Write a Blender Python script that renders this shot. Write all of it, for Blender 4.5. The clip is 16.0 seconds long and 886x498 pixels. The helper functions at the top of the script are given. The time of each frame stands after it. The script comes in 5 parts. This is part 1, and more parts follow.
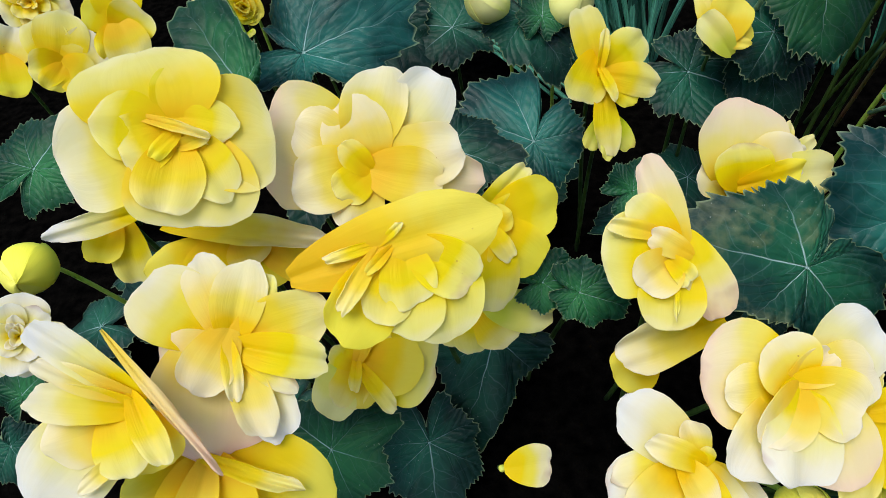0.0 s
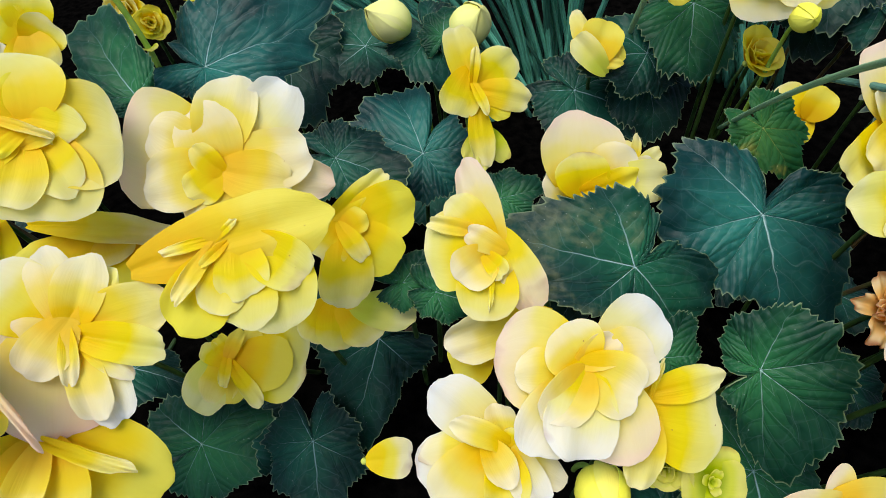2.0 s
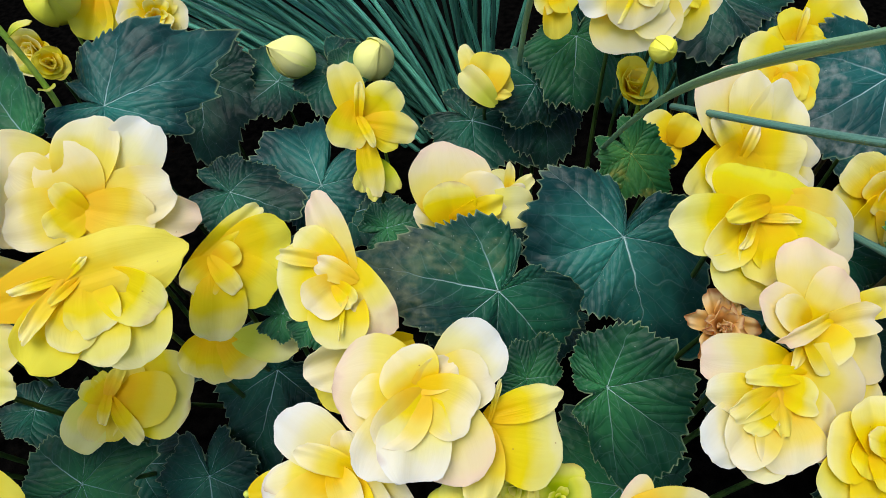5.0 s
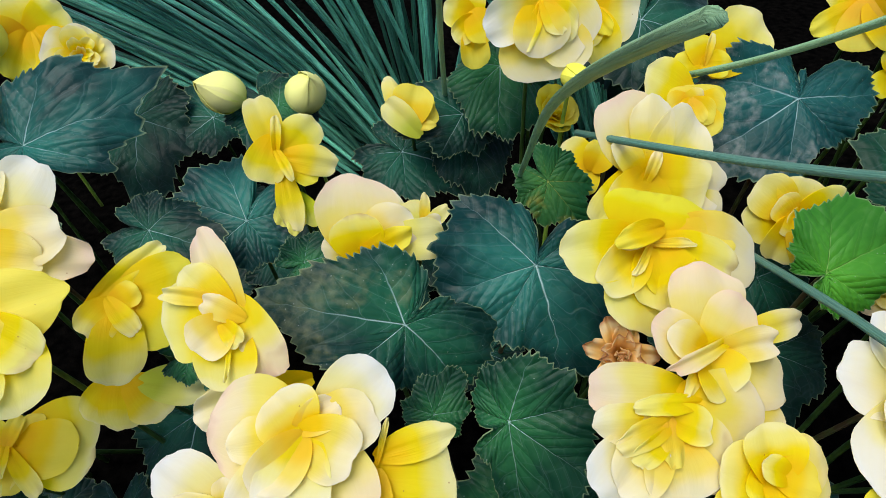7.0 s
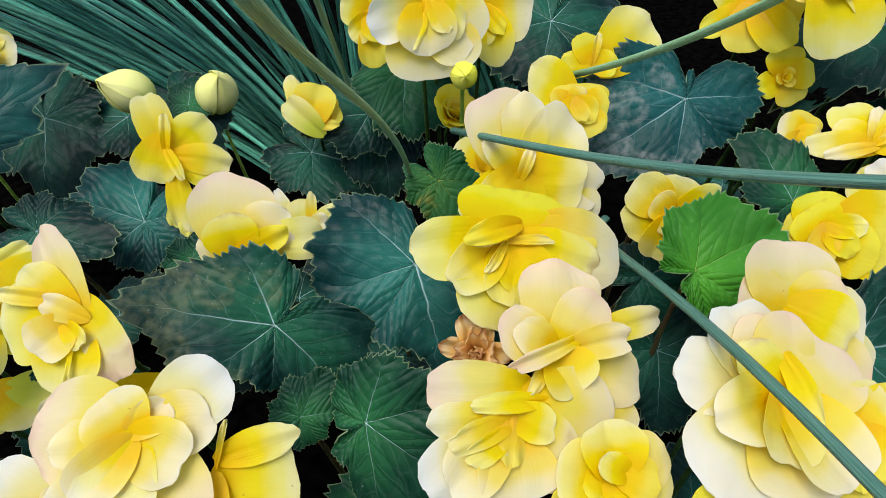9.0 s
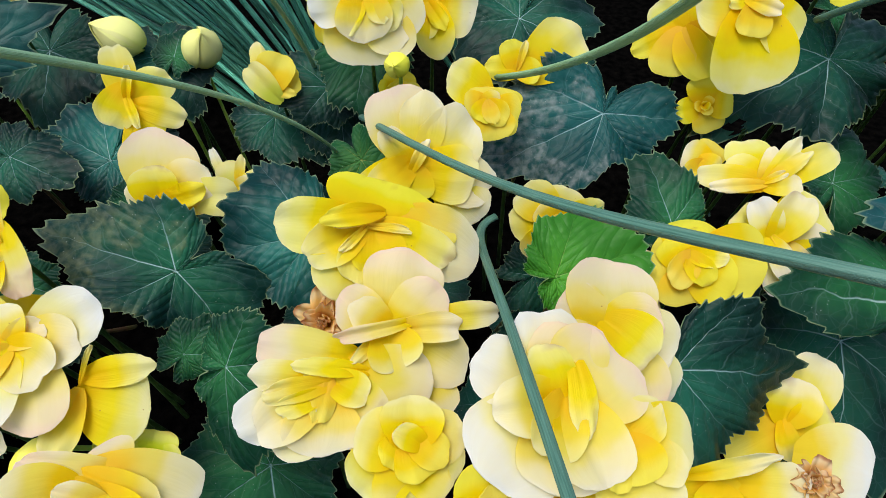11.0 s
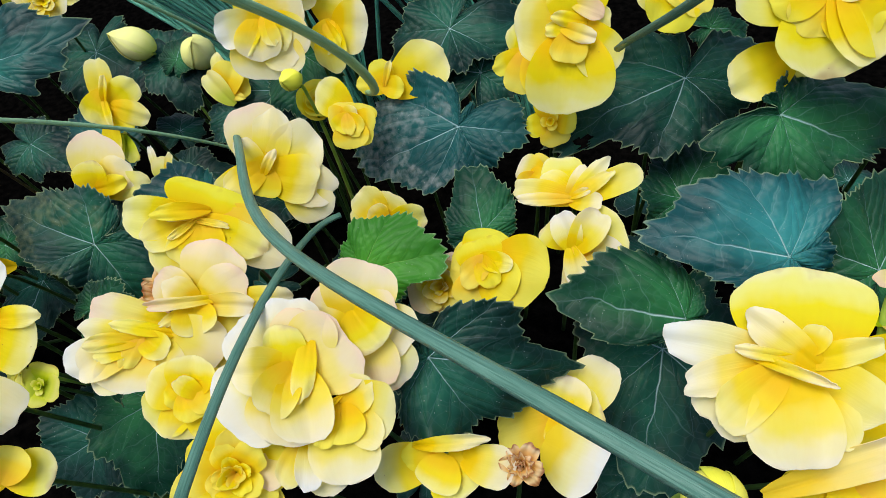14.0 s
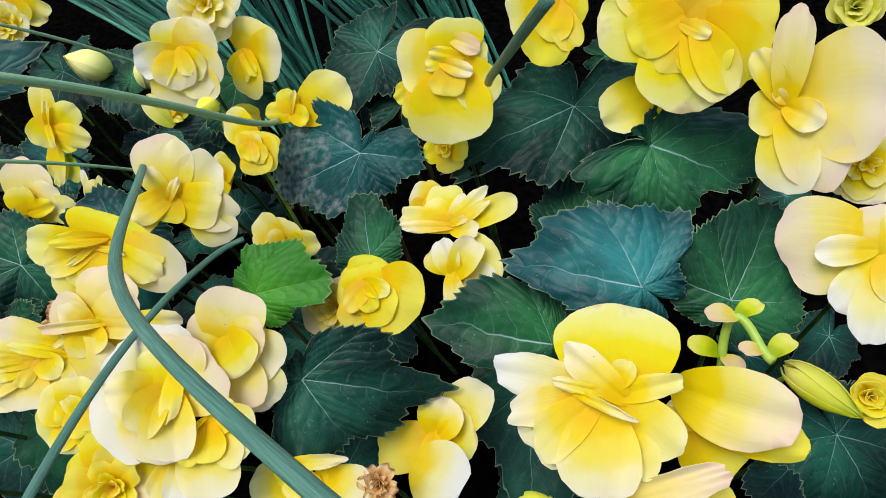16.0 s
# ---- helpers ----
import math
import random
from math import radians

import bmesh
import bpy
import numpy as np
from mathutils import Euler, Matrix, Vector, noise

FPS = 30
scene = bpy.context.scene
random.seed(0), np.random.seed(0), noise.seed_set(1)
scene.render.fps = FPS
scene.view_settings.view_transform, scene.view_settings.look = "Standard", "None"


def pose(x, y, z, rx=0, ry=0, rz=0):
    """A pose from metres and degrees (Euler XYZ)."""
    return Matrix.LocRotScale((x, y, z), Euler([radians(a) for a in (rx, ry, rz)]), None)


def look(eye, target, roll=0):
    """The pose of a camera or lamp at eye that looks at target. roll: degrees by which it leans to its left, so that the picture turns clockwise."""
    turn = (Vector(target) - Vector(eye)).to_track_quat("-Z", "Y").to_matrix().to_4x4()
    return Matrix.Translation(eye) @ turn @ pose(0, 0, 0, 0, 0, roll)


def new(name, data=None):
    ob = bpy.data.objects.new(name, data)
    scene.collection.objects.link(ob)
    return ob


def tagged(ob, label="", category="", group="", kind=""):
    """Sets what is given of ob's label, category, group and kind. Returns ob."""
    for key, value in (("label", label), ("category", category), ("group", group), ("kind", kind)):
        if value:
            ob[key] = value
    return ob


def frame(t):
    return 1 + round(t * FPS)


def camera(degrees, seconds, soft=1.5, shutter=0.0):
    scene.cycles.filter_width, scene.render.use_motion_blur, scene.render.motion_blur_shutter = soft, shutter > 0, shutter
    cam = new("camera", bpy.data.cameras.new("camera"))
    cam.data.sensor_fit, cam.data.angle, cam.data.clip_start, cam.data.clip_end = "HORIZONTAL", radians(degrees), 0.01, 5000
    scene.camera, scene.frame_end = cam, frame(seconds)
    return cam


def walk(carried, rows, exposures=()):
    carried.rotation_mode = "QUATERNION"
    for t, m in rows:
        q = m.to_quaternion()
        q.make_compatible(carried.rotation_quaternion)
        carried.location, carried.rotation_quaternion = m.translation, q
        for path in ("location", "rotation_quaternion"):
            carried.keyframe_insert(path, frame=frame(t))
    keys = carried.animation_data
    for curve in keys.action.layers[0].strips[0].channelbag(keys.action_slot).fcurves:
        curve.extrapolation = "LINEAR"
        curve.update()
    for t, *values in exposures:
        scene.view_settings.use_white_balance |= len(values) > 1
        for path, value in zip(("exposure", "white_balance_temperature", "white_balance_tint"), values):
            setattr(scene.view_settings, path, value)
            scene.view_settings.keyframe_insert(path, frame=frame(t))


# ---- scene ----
cam = camera(68.67, 16.0, soft=0.5)
ROWS = [
    (0.0, 0.0486, -0.0139, 0.4936, 41.73, 5.96, 0.18),
    (0.5, 0.0717, -0.0226, 0.4959, 42.10, 5.87, 0.17),
    (1.0, 0.0882, -0.0300, 0.4957, 42.51, 5.04, -0.31),
    (1.5, 0.1026, -0.0341, 0.4948, 43.09, 4.89, -0.60),
    (2.0, 0.1182, -0.0372, 0.4942, 43.64, 4.47, -0.71),
    (2.5, 0.1334, -0.0429, 0.4950, 44.19, 4.36, -1.10),
    (3.0, 0.1437, -0.0465, 0.4969, 44.57, 4.68, -1.75),
    (5.3, 0.1830, -0.0453, 0.4969, 46.51, 4.13, -3.87),
    (5.5, 0.1871, -0.0464, 0.4944, 47.03, 4.32, -4.04),
    (6.0, 0.1986, -0.0468, 0.4945, 47.39, 4.24, -4.42),
    (6.5, 0.2106, -0.0437, 0.4936, 47.97, 4.33, -5.25),
    (7.0, 0.2211, -0.0425, 0.4888, 48.44, 4.28, -5.66),
    (7.5, 0.2331, -0.0439, 0.4859, 48.67, 4.05, -5.93),
    (8.0, 0.2462, -0.0462, 0.4846, 48.90, 4.21, -6.66),
    (8.5, 0.2604, -0.0478, 0.4836, 49.11, 4.38, -7.57),
    (9.0, 0.2766, -0.0475, 0.4790, 48.84, 3.02, -7.34),
    (9.5, 0.3000, -0.0431, 0.4800, 48.56, 2.55, -8.41),
    (10.0, 0.3168, -0.0493, 0.4755, 48.02, 1.59, -7.81),
    (10.2, 0.3251, -0.0544, 0.4796, 47.78, 0.50, -6.56),
    (12.3, 0.4416, -0.0897, 0.5438, 44.09, 2.52, 8.97),
    (12.5, 0.4555, -0.0919, 0.5486, 43.94, 3.00, 9.31),
    (13.0, 0.4997, -0.0949, 0.5551, 43.66, 3.88, 10.62),
    (13.5, 0.5367, -0.0919, 0.5544, 44.09, 4.99, 11.21),
    (14.0, 0.5687, -0.0863, 0.5546, 44.25, 5.38, 11.59),
    (14.5, 0.5940, -0.0812, 0.5560, 44.48, 5.94, 11.35),
    (15.0, 0.6133, -0.0739, 0.5582, 44.38, 6.31, 11.34),
    (15.5, 0.6424, -0.0690, 0.5648, 44.09, 7.16, 11.62),
    (16.0, 0.6658, -0.0637, 0.5726, 44.03, 6.93, 13.23),
]
walk(cam, [(t, pose(x, y, z, rx, ry, rz)) for t, x, y, z, rx, ry, rz in ROWS], [(0.0, 0.46), (16.0, 0.46)])

# ---- world, sun, exposure ----
world = bpy.data.worlds.new("world")
scene.world = world
world.use_nodes = True
wn = world.node_tree.nodes
sky = wn.new("ShaderNodeTexSky")
sky.sky_type = "NISHITA"
sky.sun_disc = False
sky.sun_elevation, sky.sun_rotation = radians(73), radians(180)
wn["Background"].inputs["Strength"].default_value = 0.15
world.node_tree.links.new(sky.outputs["Color"], wn["Background"].inputs["Color"])
sun_data = bpy.data.lights.new("sun", "SUN")
sun_data.energy, sun_data.angle, sun_data.color = 2.5, radians(36), (1.0, 0.975, 0.92)
sun = new("sun", sun_data)
sun.matrix_world = look((-0.10, -0.12, 1.9), (0.30, 0.30, 0.2))


# ---- materials ----
def material(name, rough=0.5, spec=0.5):
    m = bpy.data.materials.new(name)
    m.use_nodes = True
    b = m.node_tree.nodes["Principled BSDF"]
    b.inputs["Roughness"].default_value = rough
    b.inputs["Specular IOR Level"].default_value = spec
    return m, m.node_tree.nodes, m.node_tree.links, b


def ramp(nodes, stops):
    r = nodes.new("ShaderNodeValToRGB")
    while len(r.color_ramp.elements) < len(stops):
        r.color_ramp.elements.new(0.5)
    for e, (p, c) in zip(r.color_ramp.elements, stops):
        e.position, e.color = p, (*c, 1)
    return r


def math_node(nodes, links, op, a, b=None, clamp=False):
    n = nodes.new("ShaderNodeMath")
    n.operation, n.use_clamp = op, clamp
    for k, v in enumerate((a, b)):
        if v is None:
            continue
        if isinstance(v, (int, float)):
            n.inputs[k].default_value = v
        else:
            links.new(v, n.inputs[k])
    return n.outputs[0]


def mixed(nodes, links, fac, a, b, blend="MIX"):
    n = nodes.new("ShaderNodeMix")
    n.data_type, n.blend_type = "RGBA", blend
    for k, v in ((0, fac), (6, a), (7, b)):
        if isinstance(v, (int, float)):
            n.inputs[k].default_value = v
        elif isinstance(v, tuple):
            n.inputs[k].default_value = (*v, 1)
        else:
            links.new(v, n.inputs[k])
    return n.outputs[2]


def petal_material(name, heart, middle, rim, tip=None, rim_at=0.93, thin=0.55):
    """A petal: deep colour at the claw, paler towards the rim, fine veins along it, a translucent back."""
    m, n, l, b = material(name, 0.55, 0.25)
    uv = n.new("ShaderNodeUVMap")
    uv.uv_map = "petal"
    sep = n.new("ShaderNodeSeparateXYZ")
    l.new(uv.outputs[0], sep.inputs[0])
    tc = n.new("ShaderNodeTexCoord")
    blot = n.new("ShaderNodeTexNoise")
    blot.inputs["Scale"].default_value = 60
    l.new(tc.outputs["Object"], blot.inputs["Vector"])
    along = math_node(n, l, "ADD", sep.outputs[0], math_node(n, l, "MULTIPLY", math_node(n, l, "SUBTRACT", blot.outputs["Fac"], 0.5), 0.35))
    side = math_node(n, l, "ABSOLUTE", sep.outputs[1])
    along = math_node(n, l, "ADD", along, math_node(n, l, "MULTIPLY", math_node(n, l, "POWER", side, 3.0), 0.10))
    stops = [(0.24, heart), (0.54, middle), (rim_at - 0.10, rim)]
    if tip:
        stops.append((1.0, tip))
    col = ramp(n, stops)
    col.color_ramp.interpolation = "EASE"
    l.new(along, col.inputs[0])
    info = n.new("ShaderNodeObjectInfo")
    hue = n.new("ShaderNodeHueSaturation")
    l.new(col.outputs[0], hue.inputs["Color"])
    l.new(math_node(n, l, "ADD", math_node(n, l, "MULTIPLY", info.outputs["Random"], 0.12), 0.96), hue.inputs["Saturation"])
    l.new(math_node(n, l, "ADD", math_node(n, l, "MULTIPLY", info.outputs["Random"], 0.010), 0.495), hue.inputs["Hue"])
    vein = n.new("ShaderNodeTexNoise")
    vein.inputs["Scale"].default_value = 1.0
    vein.inputs["Detail"].default_value = 3
    mp = n.new("ShaderNodeMapping")
    mp.inputs["Scale"].default_value = (1.6, 11, 1)
    l.new(uv.outputs[0], mp.inputs[0])
    l.new(mp.outputs[0], vein.inputs["Vector"])
    fine = mixed(n, l, math_node(n, l, "MULTIPLY", vein.outputs["Fac"], 0.12), hue.outputs[0], (0.86, 0.66, 0.16), "MULTIPLY")
    spots = n.new("ShaderNodeTexVoronoi")
    spots.inputs["Scale"].default_value = 130
    l.new(tc.outputs["Object"], spots.inputs["Vector"])
    fleck = math_node(n, l, "MULTIPLY", math_node(n, l, "LESS_THAN", spots.outputs["Distance"], 0.05), math_node(n, l, "GREATER_THAN", blot.outputs["Fac"], 0.64))
    worn = math_node(n, l, "MULTIPLY", math_node(n, l, "GREATER_THAN", info.outputs["Random"], 0.86), math_node(n, l, "MULTIPLY", math_node(n, l, "SUBTRACT", math_node(n, l, "ADD", along, blot.outputs["Fac"]), 1.52, True), 3.0, True))
    fine = mixed(n, l, math_node(n, l, "MULTIPLY", math_node(n, l, "MAXIMUM", fleck, worn), 0.55), fine, (0.45, 0.22, 0.07))
    l.new(fine, b.inputs["Base Color"])
    bump = n.new("ShaderNodeBump")
    bump.inputs["Strength"].default_value = 0.3
    bump.inputs["Distance"].default_value = 0.0009
    l.new(vein.outputs["Fac"], bump.inputs["Height"])
    l.new(bump.outputs[0], b.inputs["Normal"])
    tr = n.new("ShaderNodeBsdfTranslucent")
    l.new(mixed(n, l, 0.75, fine, (1.0, 0.93, 0.42), "MULTIPLY"), tr.inputs["Color"])
    mix = n.new("ShaderNodeMixShader")
    mix.inputs[0].default_value = thin
    l.new(b.outputs[0], mix.inputs[1])
    l.new(tr.outputs[0], mix.inputs[2])
    l.new(mix.outputs[0], n["Material Output"].inputs["Surface"])
    return m


PETAL = {
    "yellow": petal_material("petal_yellow", (0.91, 0.66, 0.002), (0.92, 0.76, 0.008), (0.92, 0.86, 0.12)),
    "lemon": petal_material("petal_lemon", (0.92, 0.70, 0.003), (0.92, 0.80, 0.022), (0.92, 0.88, 0.30), (0.93, 0.90, 0.52)),
    "cream": petal_material("petal_cream", (0.92, 0.72, 0.006), (0.92, 0.83, 0.140), (0.93, 0.89, 0.60), (0.93, 0.90, 0.78)),
    "white": petal_material("petal_white", (0.91, 0.77, 0.020), (0.91, 0.88, 0.420), (0.92, 0.91, 0.86), (0.90, 0.91, 0.97)),
    "blush": petal_material("petal_blush", (0.91, 0.75, 0.012), (0.92, 0.84, 0.260), (0.93, 0.85, 0.62), (0.94, 0.81, 0.70)),
    "peach": petal_material("petal_peach", (0.92, 0.78, 0.160), (0.93, 0.81, 0.430), (0.93, 0.78, 0.58), (0.93, 0.74, 0.62)),
    "green": petal_material("petal_green", (0.50, 0.62, 0.02), (0.78, 0.82, 0.08), (0.88, 0.87, 0.24)),
    "budding": petal_material("petal_budding", (0.78, 0.84, 0.12), (0.90, 0.90, 0.26), (0.93, 0.92, 0.50), (0.92, 0.90, 0.46)),
    "bud_yellow": petal_material("petal_bud_yellow", (0.88, 0.85, 0.16), (0.90, 0.86, 0.12), (0.72, 0.80, 0.14), thin=0.12),
    "bud_cream": petal_material("petal_bud_cream", (0.89, 0.86, 0.24), (0.90, 0.88, 0.32), (0.74, 0.80, 0.16), thin=0.12),
    "withered": petal_material("petal_withered", (0.66, 0.30, 0.05), (0.88, 0.60, 0.20), (0.90, 0.74, 0.44), (0.62, 0.32, 0.14)),
}


def leaf_material(name, deep, fresh, vein_col, gloss=0.42, patch=None):
    """A begonia leaf: dark green, paler veins that fan from the stalk and fork, a light hairy rim, stains."""
    m, n, l, b = material(name, gloss + 0.04, 0.16)
    uv = n.new("ShaderNodeUVMap")
    uv.uv_map = "polar"
    sep = n.new("ShaderNodeSeparateXYZ")
    l.new(uv.outputs[0], sep.inputs[0])
    rad = sep.outputs[1]
    tc = n.new("ShaderNodeTexCoord")
    wob = n.new("ShaderNodeTexNoise")
    wob.inputs["Scale"].default_value = 26
    wob.inputs["Detail"].default_value = 3
    l.new(tc.outputs["Object"], wob.inputs["Vector"])
    wobble = math_node(n, l, "MULTIPLY", math_node(n, l, "SUBTRACT", wob.outputs["Fac"], 0.5), 0.34)
    turn = math_node(n, l, "ADD", sep.outputs[0], wobble)
    off = math_node(n, l, "ABSOLUTE", math_node(n, l, "SUBTRACT", math_node(n, l, "FRACT", turn), 0.5))
    dist = math_node(n, l, "MULTIPLY", off, rad)
    main = math_node(n, l, "SUBTRACT", 1.0, math_node(n, l, "DIVIDE", dist, math_node(n, l, "SUBTRACT", 0.0125, math_node(n, l, "MULTIPLY", rad, 0.0085))), True)
    fade = math_node(n, l, "SUBTRACT", 1.15, rad, True)
    strength = n.new("ShaderNodeTexWhiteNoise")
    strength.noise_dimensions = "1D"
    info = n.new("ShaderNodeObjectInfo")
    l.new(math_node(n, l, "ADD", math_node(n, l, "FLOOR", turn), math_node(n, l, "MULTIPLY", info.outputs["Random"], 50.0)), strength.inputs["W"])
    own = math_node(n, l, "ADD", math_node(n, l, "MULTIPLY", strength.outputs["Value"], 0.55), 0.45)
    main = math_node(n, l, "MULTIPLY", main, math_node(n, l, "ADD", math_node(n, l, "POWER", fade, 2.4), 0.07))
    main = math_node(n, l, "MULTIPLY", main, own)
    fork = math_node(n, l, "FRACT", math_node(n, l, "MULTIPLY", math_node(n, l, "SUBTRACT", rad, math_node(n, l, "MULTIPLY", dist, 1.3)), 5.5))
    fork = math_node(n, l, "ABSOLUTE", math_node(n, l, "SUBTRACT", fork, 0.5))
    fork = math_node(n, l, "SUBTRACT", 1.0, math_node(n, l, "DIVIDE", fork, 0.045), True)
    fork = math_node(n, l, "MULTIPLY", fork, math_node(n, l, "MULTIPLY", fade, 0.11))
    net = n.new("ShaderNodeTexVoronoi")
    net.feature = "DISTANCE_TO_EDGE"
    net.inputs["Scale"].default_value = 120
    l.new(tc.outputs["Object"], net.inputs["Vector"])
    mesh_lines = math_node(n, l, "MULTIPLY", math_node(n, l, "SUBTRACT", 1.0, math_node(n, l, "DIVIDE", net.outputs["Distance"], 0.05), True), 0.02)
    veins = math_node(n, l, "MAXIMUM", math_node(n, l, "MAXIMUM", main, fork), mesh_lines)
    big = n.new("ShaderNodeTexNoise")
    big.inputs["Scale"].default_value = 16
    big.inputs["Detail"].default_value = 5
    l.new(tc.outputs["Object"], big.inputs["Vector"])
    shade = ramp(n, [(0.30, deep), (0.72, fresh)])
    # One side of each vein lighter: relief shading put into the colour.
    flank_shade = math_node(n, l, "MULTIPLY", math_node(n, l, "SUBTRACT", math_node(n, l, "FRACT", turn), 0.5), 0.07)
    heart = math_node(n, l, "MULTIPLY", math_node(n, l, "SUBTRACT", 0.45, rad), 0.42)
    l.new(math_node(n, l, "ADD", math_node(n, l, "ADD", big.outputs["Fac"], flank_shade), heart), shade.inputs[0])
    col = mixed(n, l, math_node(n, l, "MULTIPLY", veins, 0.9), shade.outputs[0], vein_col)
    rim = math_node(n, l, "MULTIPLY", math_node(n, l, "SUBTRACT", rad, 0.982, True), 60.0, True)
    col = mixed(n, l, math_node(n, l, "MULTIPLY", rim, math_node(n, l, "MULTIPLY", wob.outputs["Fac"], 0.9)), col, (0.34, 0.44, 0.22))
    speck = n.new("ShaderNodeTexVoronoi")
    speck.inputs["Scale"].default_value = 260
    l.new(tc.outputs["Object"], speck.inputs["Vector"])
    dots = math_node(n, l, "LESS_THAN", speck.outputs["Distance"], 0.10)
    dots = math_node(n, l, "MULTIPLY", dots, math_node(n, l, "GREATER_THAN", wob.outputs["Fac"], 0.54))
    col = mixed(n, l, math_node(n, l, "MULTIPLY", dots, 0.35), col, (0.35, 0.42, 0.34))
    if patch:
        pn = n.new("ShaderNodeTexNoise")
        pn.inputs["Scale"].default_value = 26
        pn.inputs["Detail"].default_value = 6
        l.new(tc.outputs["Object"], pn.inputs["Vector"])
        grit = n.new("ShaderNodeTexNoise")
        grit.inputs["Scale"].default_value = 190
        grit.inputs["Detail"].default_value = 5
        l.new(tc.outputs["Object"], grit.inputs["Vector"])
        spread = n.new("ShaderNodeSeparateXYZ")
        l.new(tc.outputs["Object"], spread.inputs[0])
        lean = math_node(n, l, "ADD", pn.outputs["Fac"], math_node(n, l, "MULTIPLY", spread.outputs[0], 4.0))
        where = math_node(n, l, "MULTIPLY", math_node(n, l, "SUBTRACT", lean, 0.635, True), 26.0, True)
        col = mixed(n, l, math_node(n, l, "MULTIPLY", math_node(n, l, "MULTIPLY", where, math_node(n, l, "MULTIPLY", math_node(n, l, "SUBTRACT", grit.outputs["Fac"], 0.36, True), 3.0, True)), 0.42), col, patch)
    l.new(col, b.inputs["Base Color"])
    cell = n.new("ShaderNodeTexVoronoi")
    cell.inputs["Scale"].default_value = 420
    l.new(tc.outputs["Object"], cell.inputs["Vector"])
    quilt = math_node(n, l, "SUBTRACT", rad, math_node(n, l, "MULTIPLY", dist, 1.3))
    quilt = math_node(n, l, "ABSOLUTE", math_node(n, l, "SINE", math_node(n, l, "MULTIPLY", math_node(n, l, "ADD", quilt, math_node(n, l, "MULTIPLY", wob.outputs["Fac"], 0.12)), 17.28)))
    high = math_node(n, l, "ADD", math_node(n, l, "MULTIPLY", cell.outputs["Distance"], 0.07), math_node(n, l, "MULTIPLY", veins, -0.9))
    high = math_node(n, l, "ADD", high, math_node(n, l, "MULTIPLY", quilt, 0.50))
    high = math_node(n, l, "ADD", high, math_node(n, l, "MULTIPLY", big.outputs["Fac"], 0.25))
    bump = n.new("ShaderNodeBump")
    bump.inputs["Strength"].default_value = 0.55
    bump.inputs["Distance"].default_value = 0.0018
    l.new(high, bump.inputs["Height"])
    l.new(bump.outputs[0], b.inputs["Normal"])
    tr = n.new("ShaderNodeBsdfTranslucent")
    tr.inputs["Color"].default_value = (0.05, 0.16, 0.012, 1)
    mix = n.new("ShaderNodeMixShader")
    mix.inputs[0].default_value = 0.14
    l.new(b.outputs[0], mix.inputs[1])
    l.new(tr.outputs[0], mix.inputs[2])
    l.new(mix.outputs[0], n["Material Output"].inputs["Surface"])
    return m


VEIN = (0.55, 0.76, 0.74)
LEAF = {
    # Dark green leaf colour, with the low leaves' shade partly put into it.
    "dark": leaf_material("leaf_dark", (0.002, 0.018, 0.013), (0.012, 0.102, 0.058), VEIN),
    "green": leaf_material("leaf_green", (0.003, 0.034, 0.016), (0.024, 0.160, 0.048), VEIN),
    "fresh": leaf_material("leaf_fresh", (0.03, 0.16, 0.012), (0.08, 0.33, 0.026), (0.42, 0.65, 0.18)),
    "blue": leaf_material("leaf_blue", (0.002, 0.028, 0.026), (0.020, 0.156, 0.122), VEIN, 0.36),
    # One leaf's bluish sky sheen, put into its base colour.
    "sky_sheen": leaf_material("leaf_sky_sheen", (0.004, 0.050, 0.052), (0.034, 0.230, 0.215), VEIN, 0.34),
    "stained": leaf_material("leaf_stained", (0.003, 0.028, 0.022), (0.014, 0.120, 0.056), VEIN, 0.45, (0.17, 0.185, 0.09)),
    "greyed": leaf_material("leaf_greyed", (0.003, 0.042, 0.040), (0.012, 0.100, 0.090), VEIN, 0.40, (0.34, 0.35, 0.32)),
    "yellowed": leaf_material("leaf_yellowed", (0.008, 0.07, 0.02), (0.04, 0.15, 0.03), (0.40, 0.42, 0.10), 0.5, (0.36, 0.30, 0.05)),
}


def plain_material(name, a, c, scale, rough=0.6, bump_h=0.0, stretch=(1, 1, 1), spec=0.3):
    m, n, l, b = material(name, rough, spec)
    tc = n.new("ShaderNodeTexCoord")
    mp = n.new("ShaderNodeMapping")
    mp.inputs["Scale"].default_value = stretch
    l.new(tc.outputs["Object"], mp.inputs[0])
    tex = n.new("ShaderNodeTexNoise")
    tex.inputs["Scale"].default_value = scale
    tex.inputs["Detail"].default_value = 6
    l.new(mp.outputs[0], tex.inputs["Vector"])
    col = ramp(n, [(0.35, a), (0.68, c)])
    l.new(tex.outputs["Fac"], col.inputs[0])
    l.new(col.outputs[0], b.inputs["Base Color"])
    if bump_h:
        bump = n.new("ShaderNodeBump")
        bump.inputs["Distance"].default_value = bump_h
        l.new(tex.outputs["Fac"], bump.inputs["Height"])
        l.new(bump.outputs[0], b.inputs["Normal"])
    return m


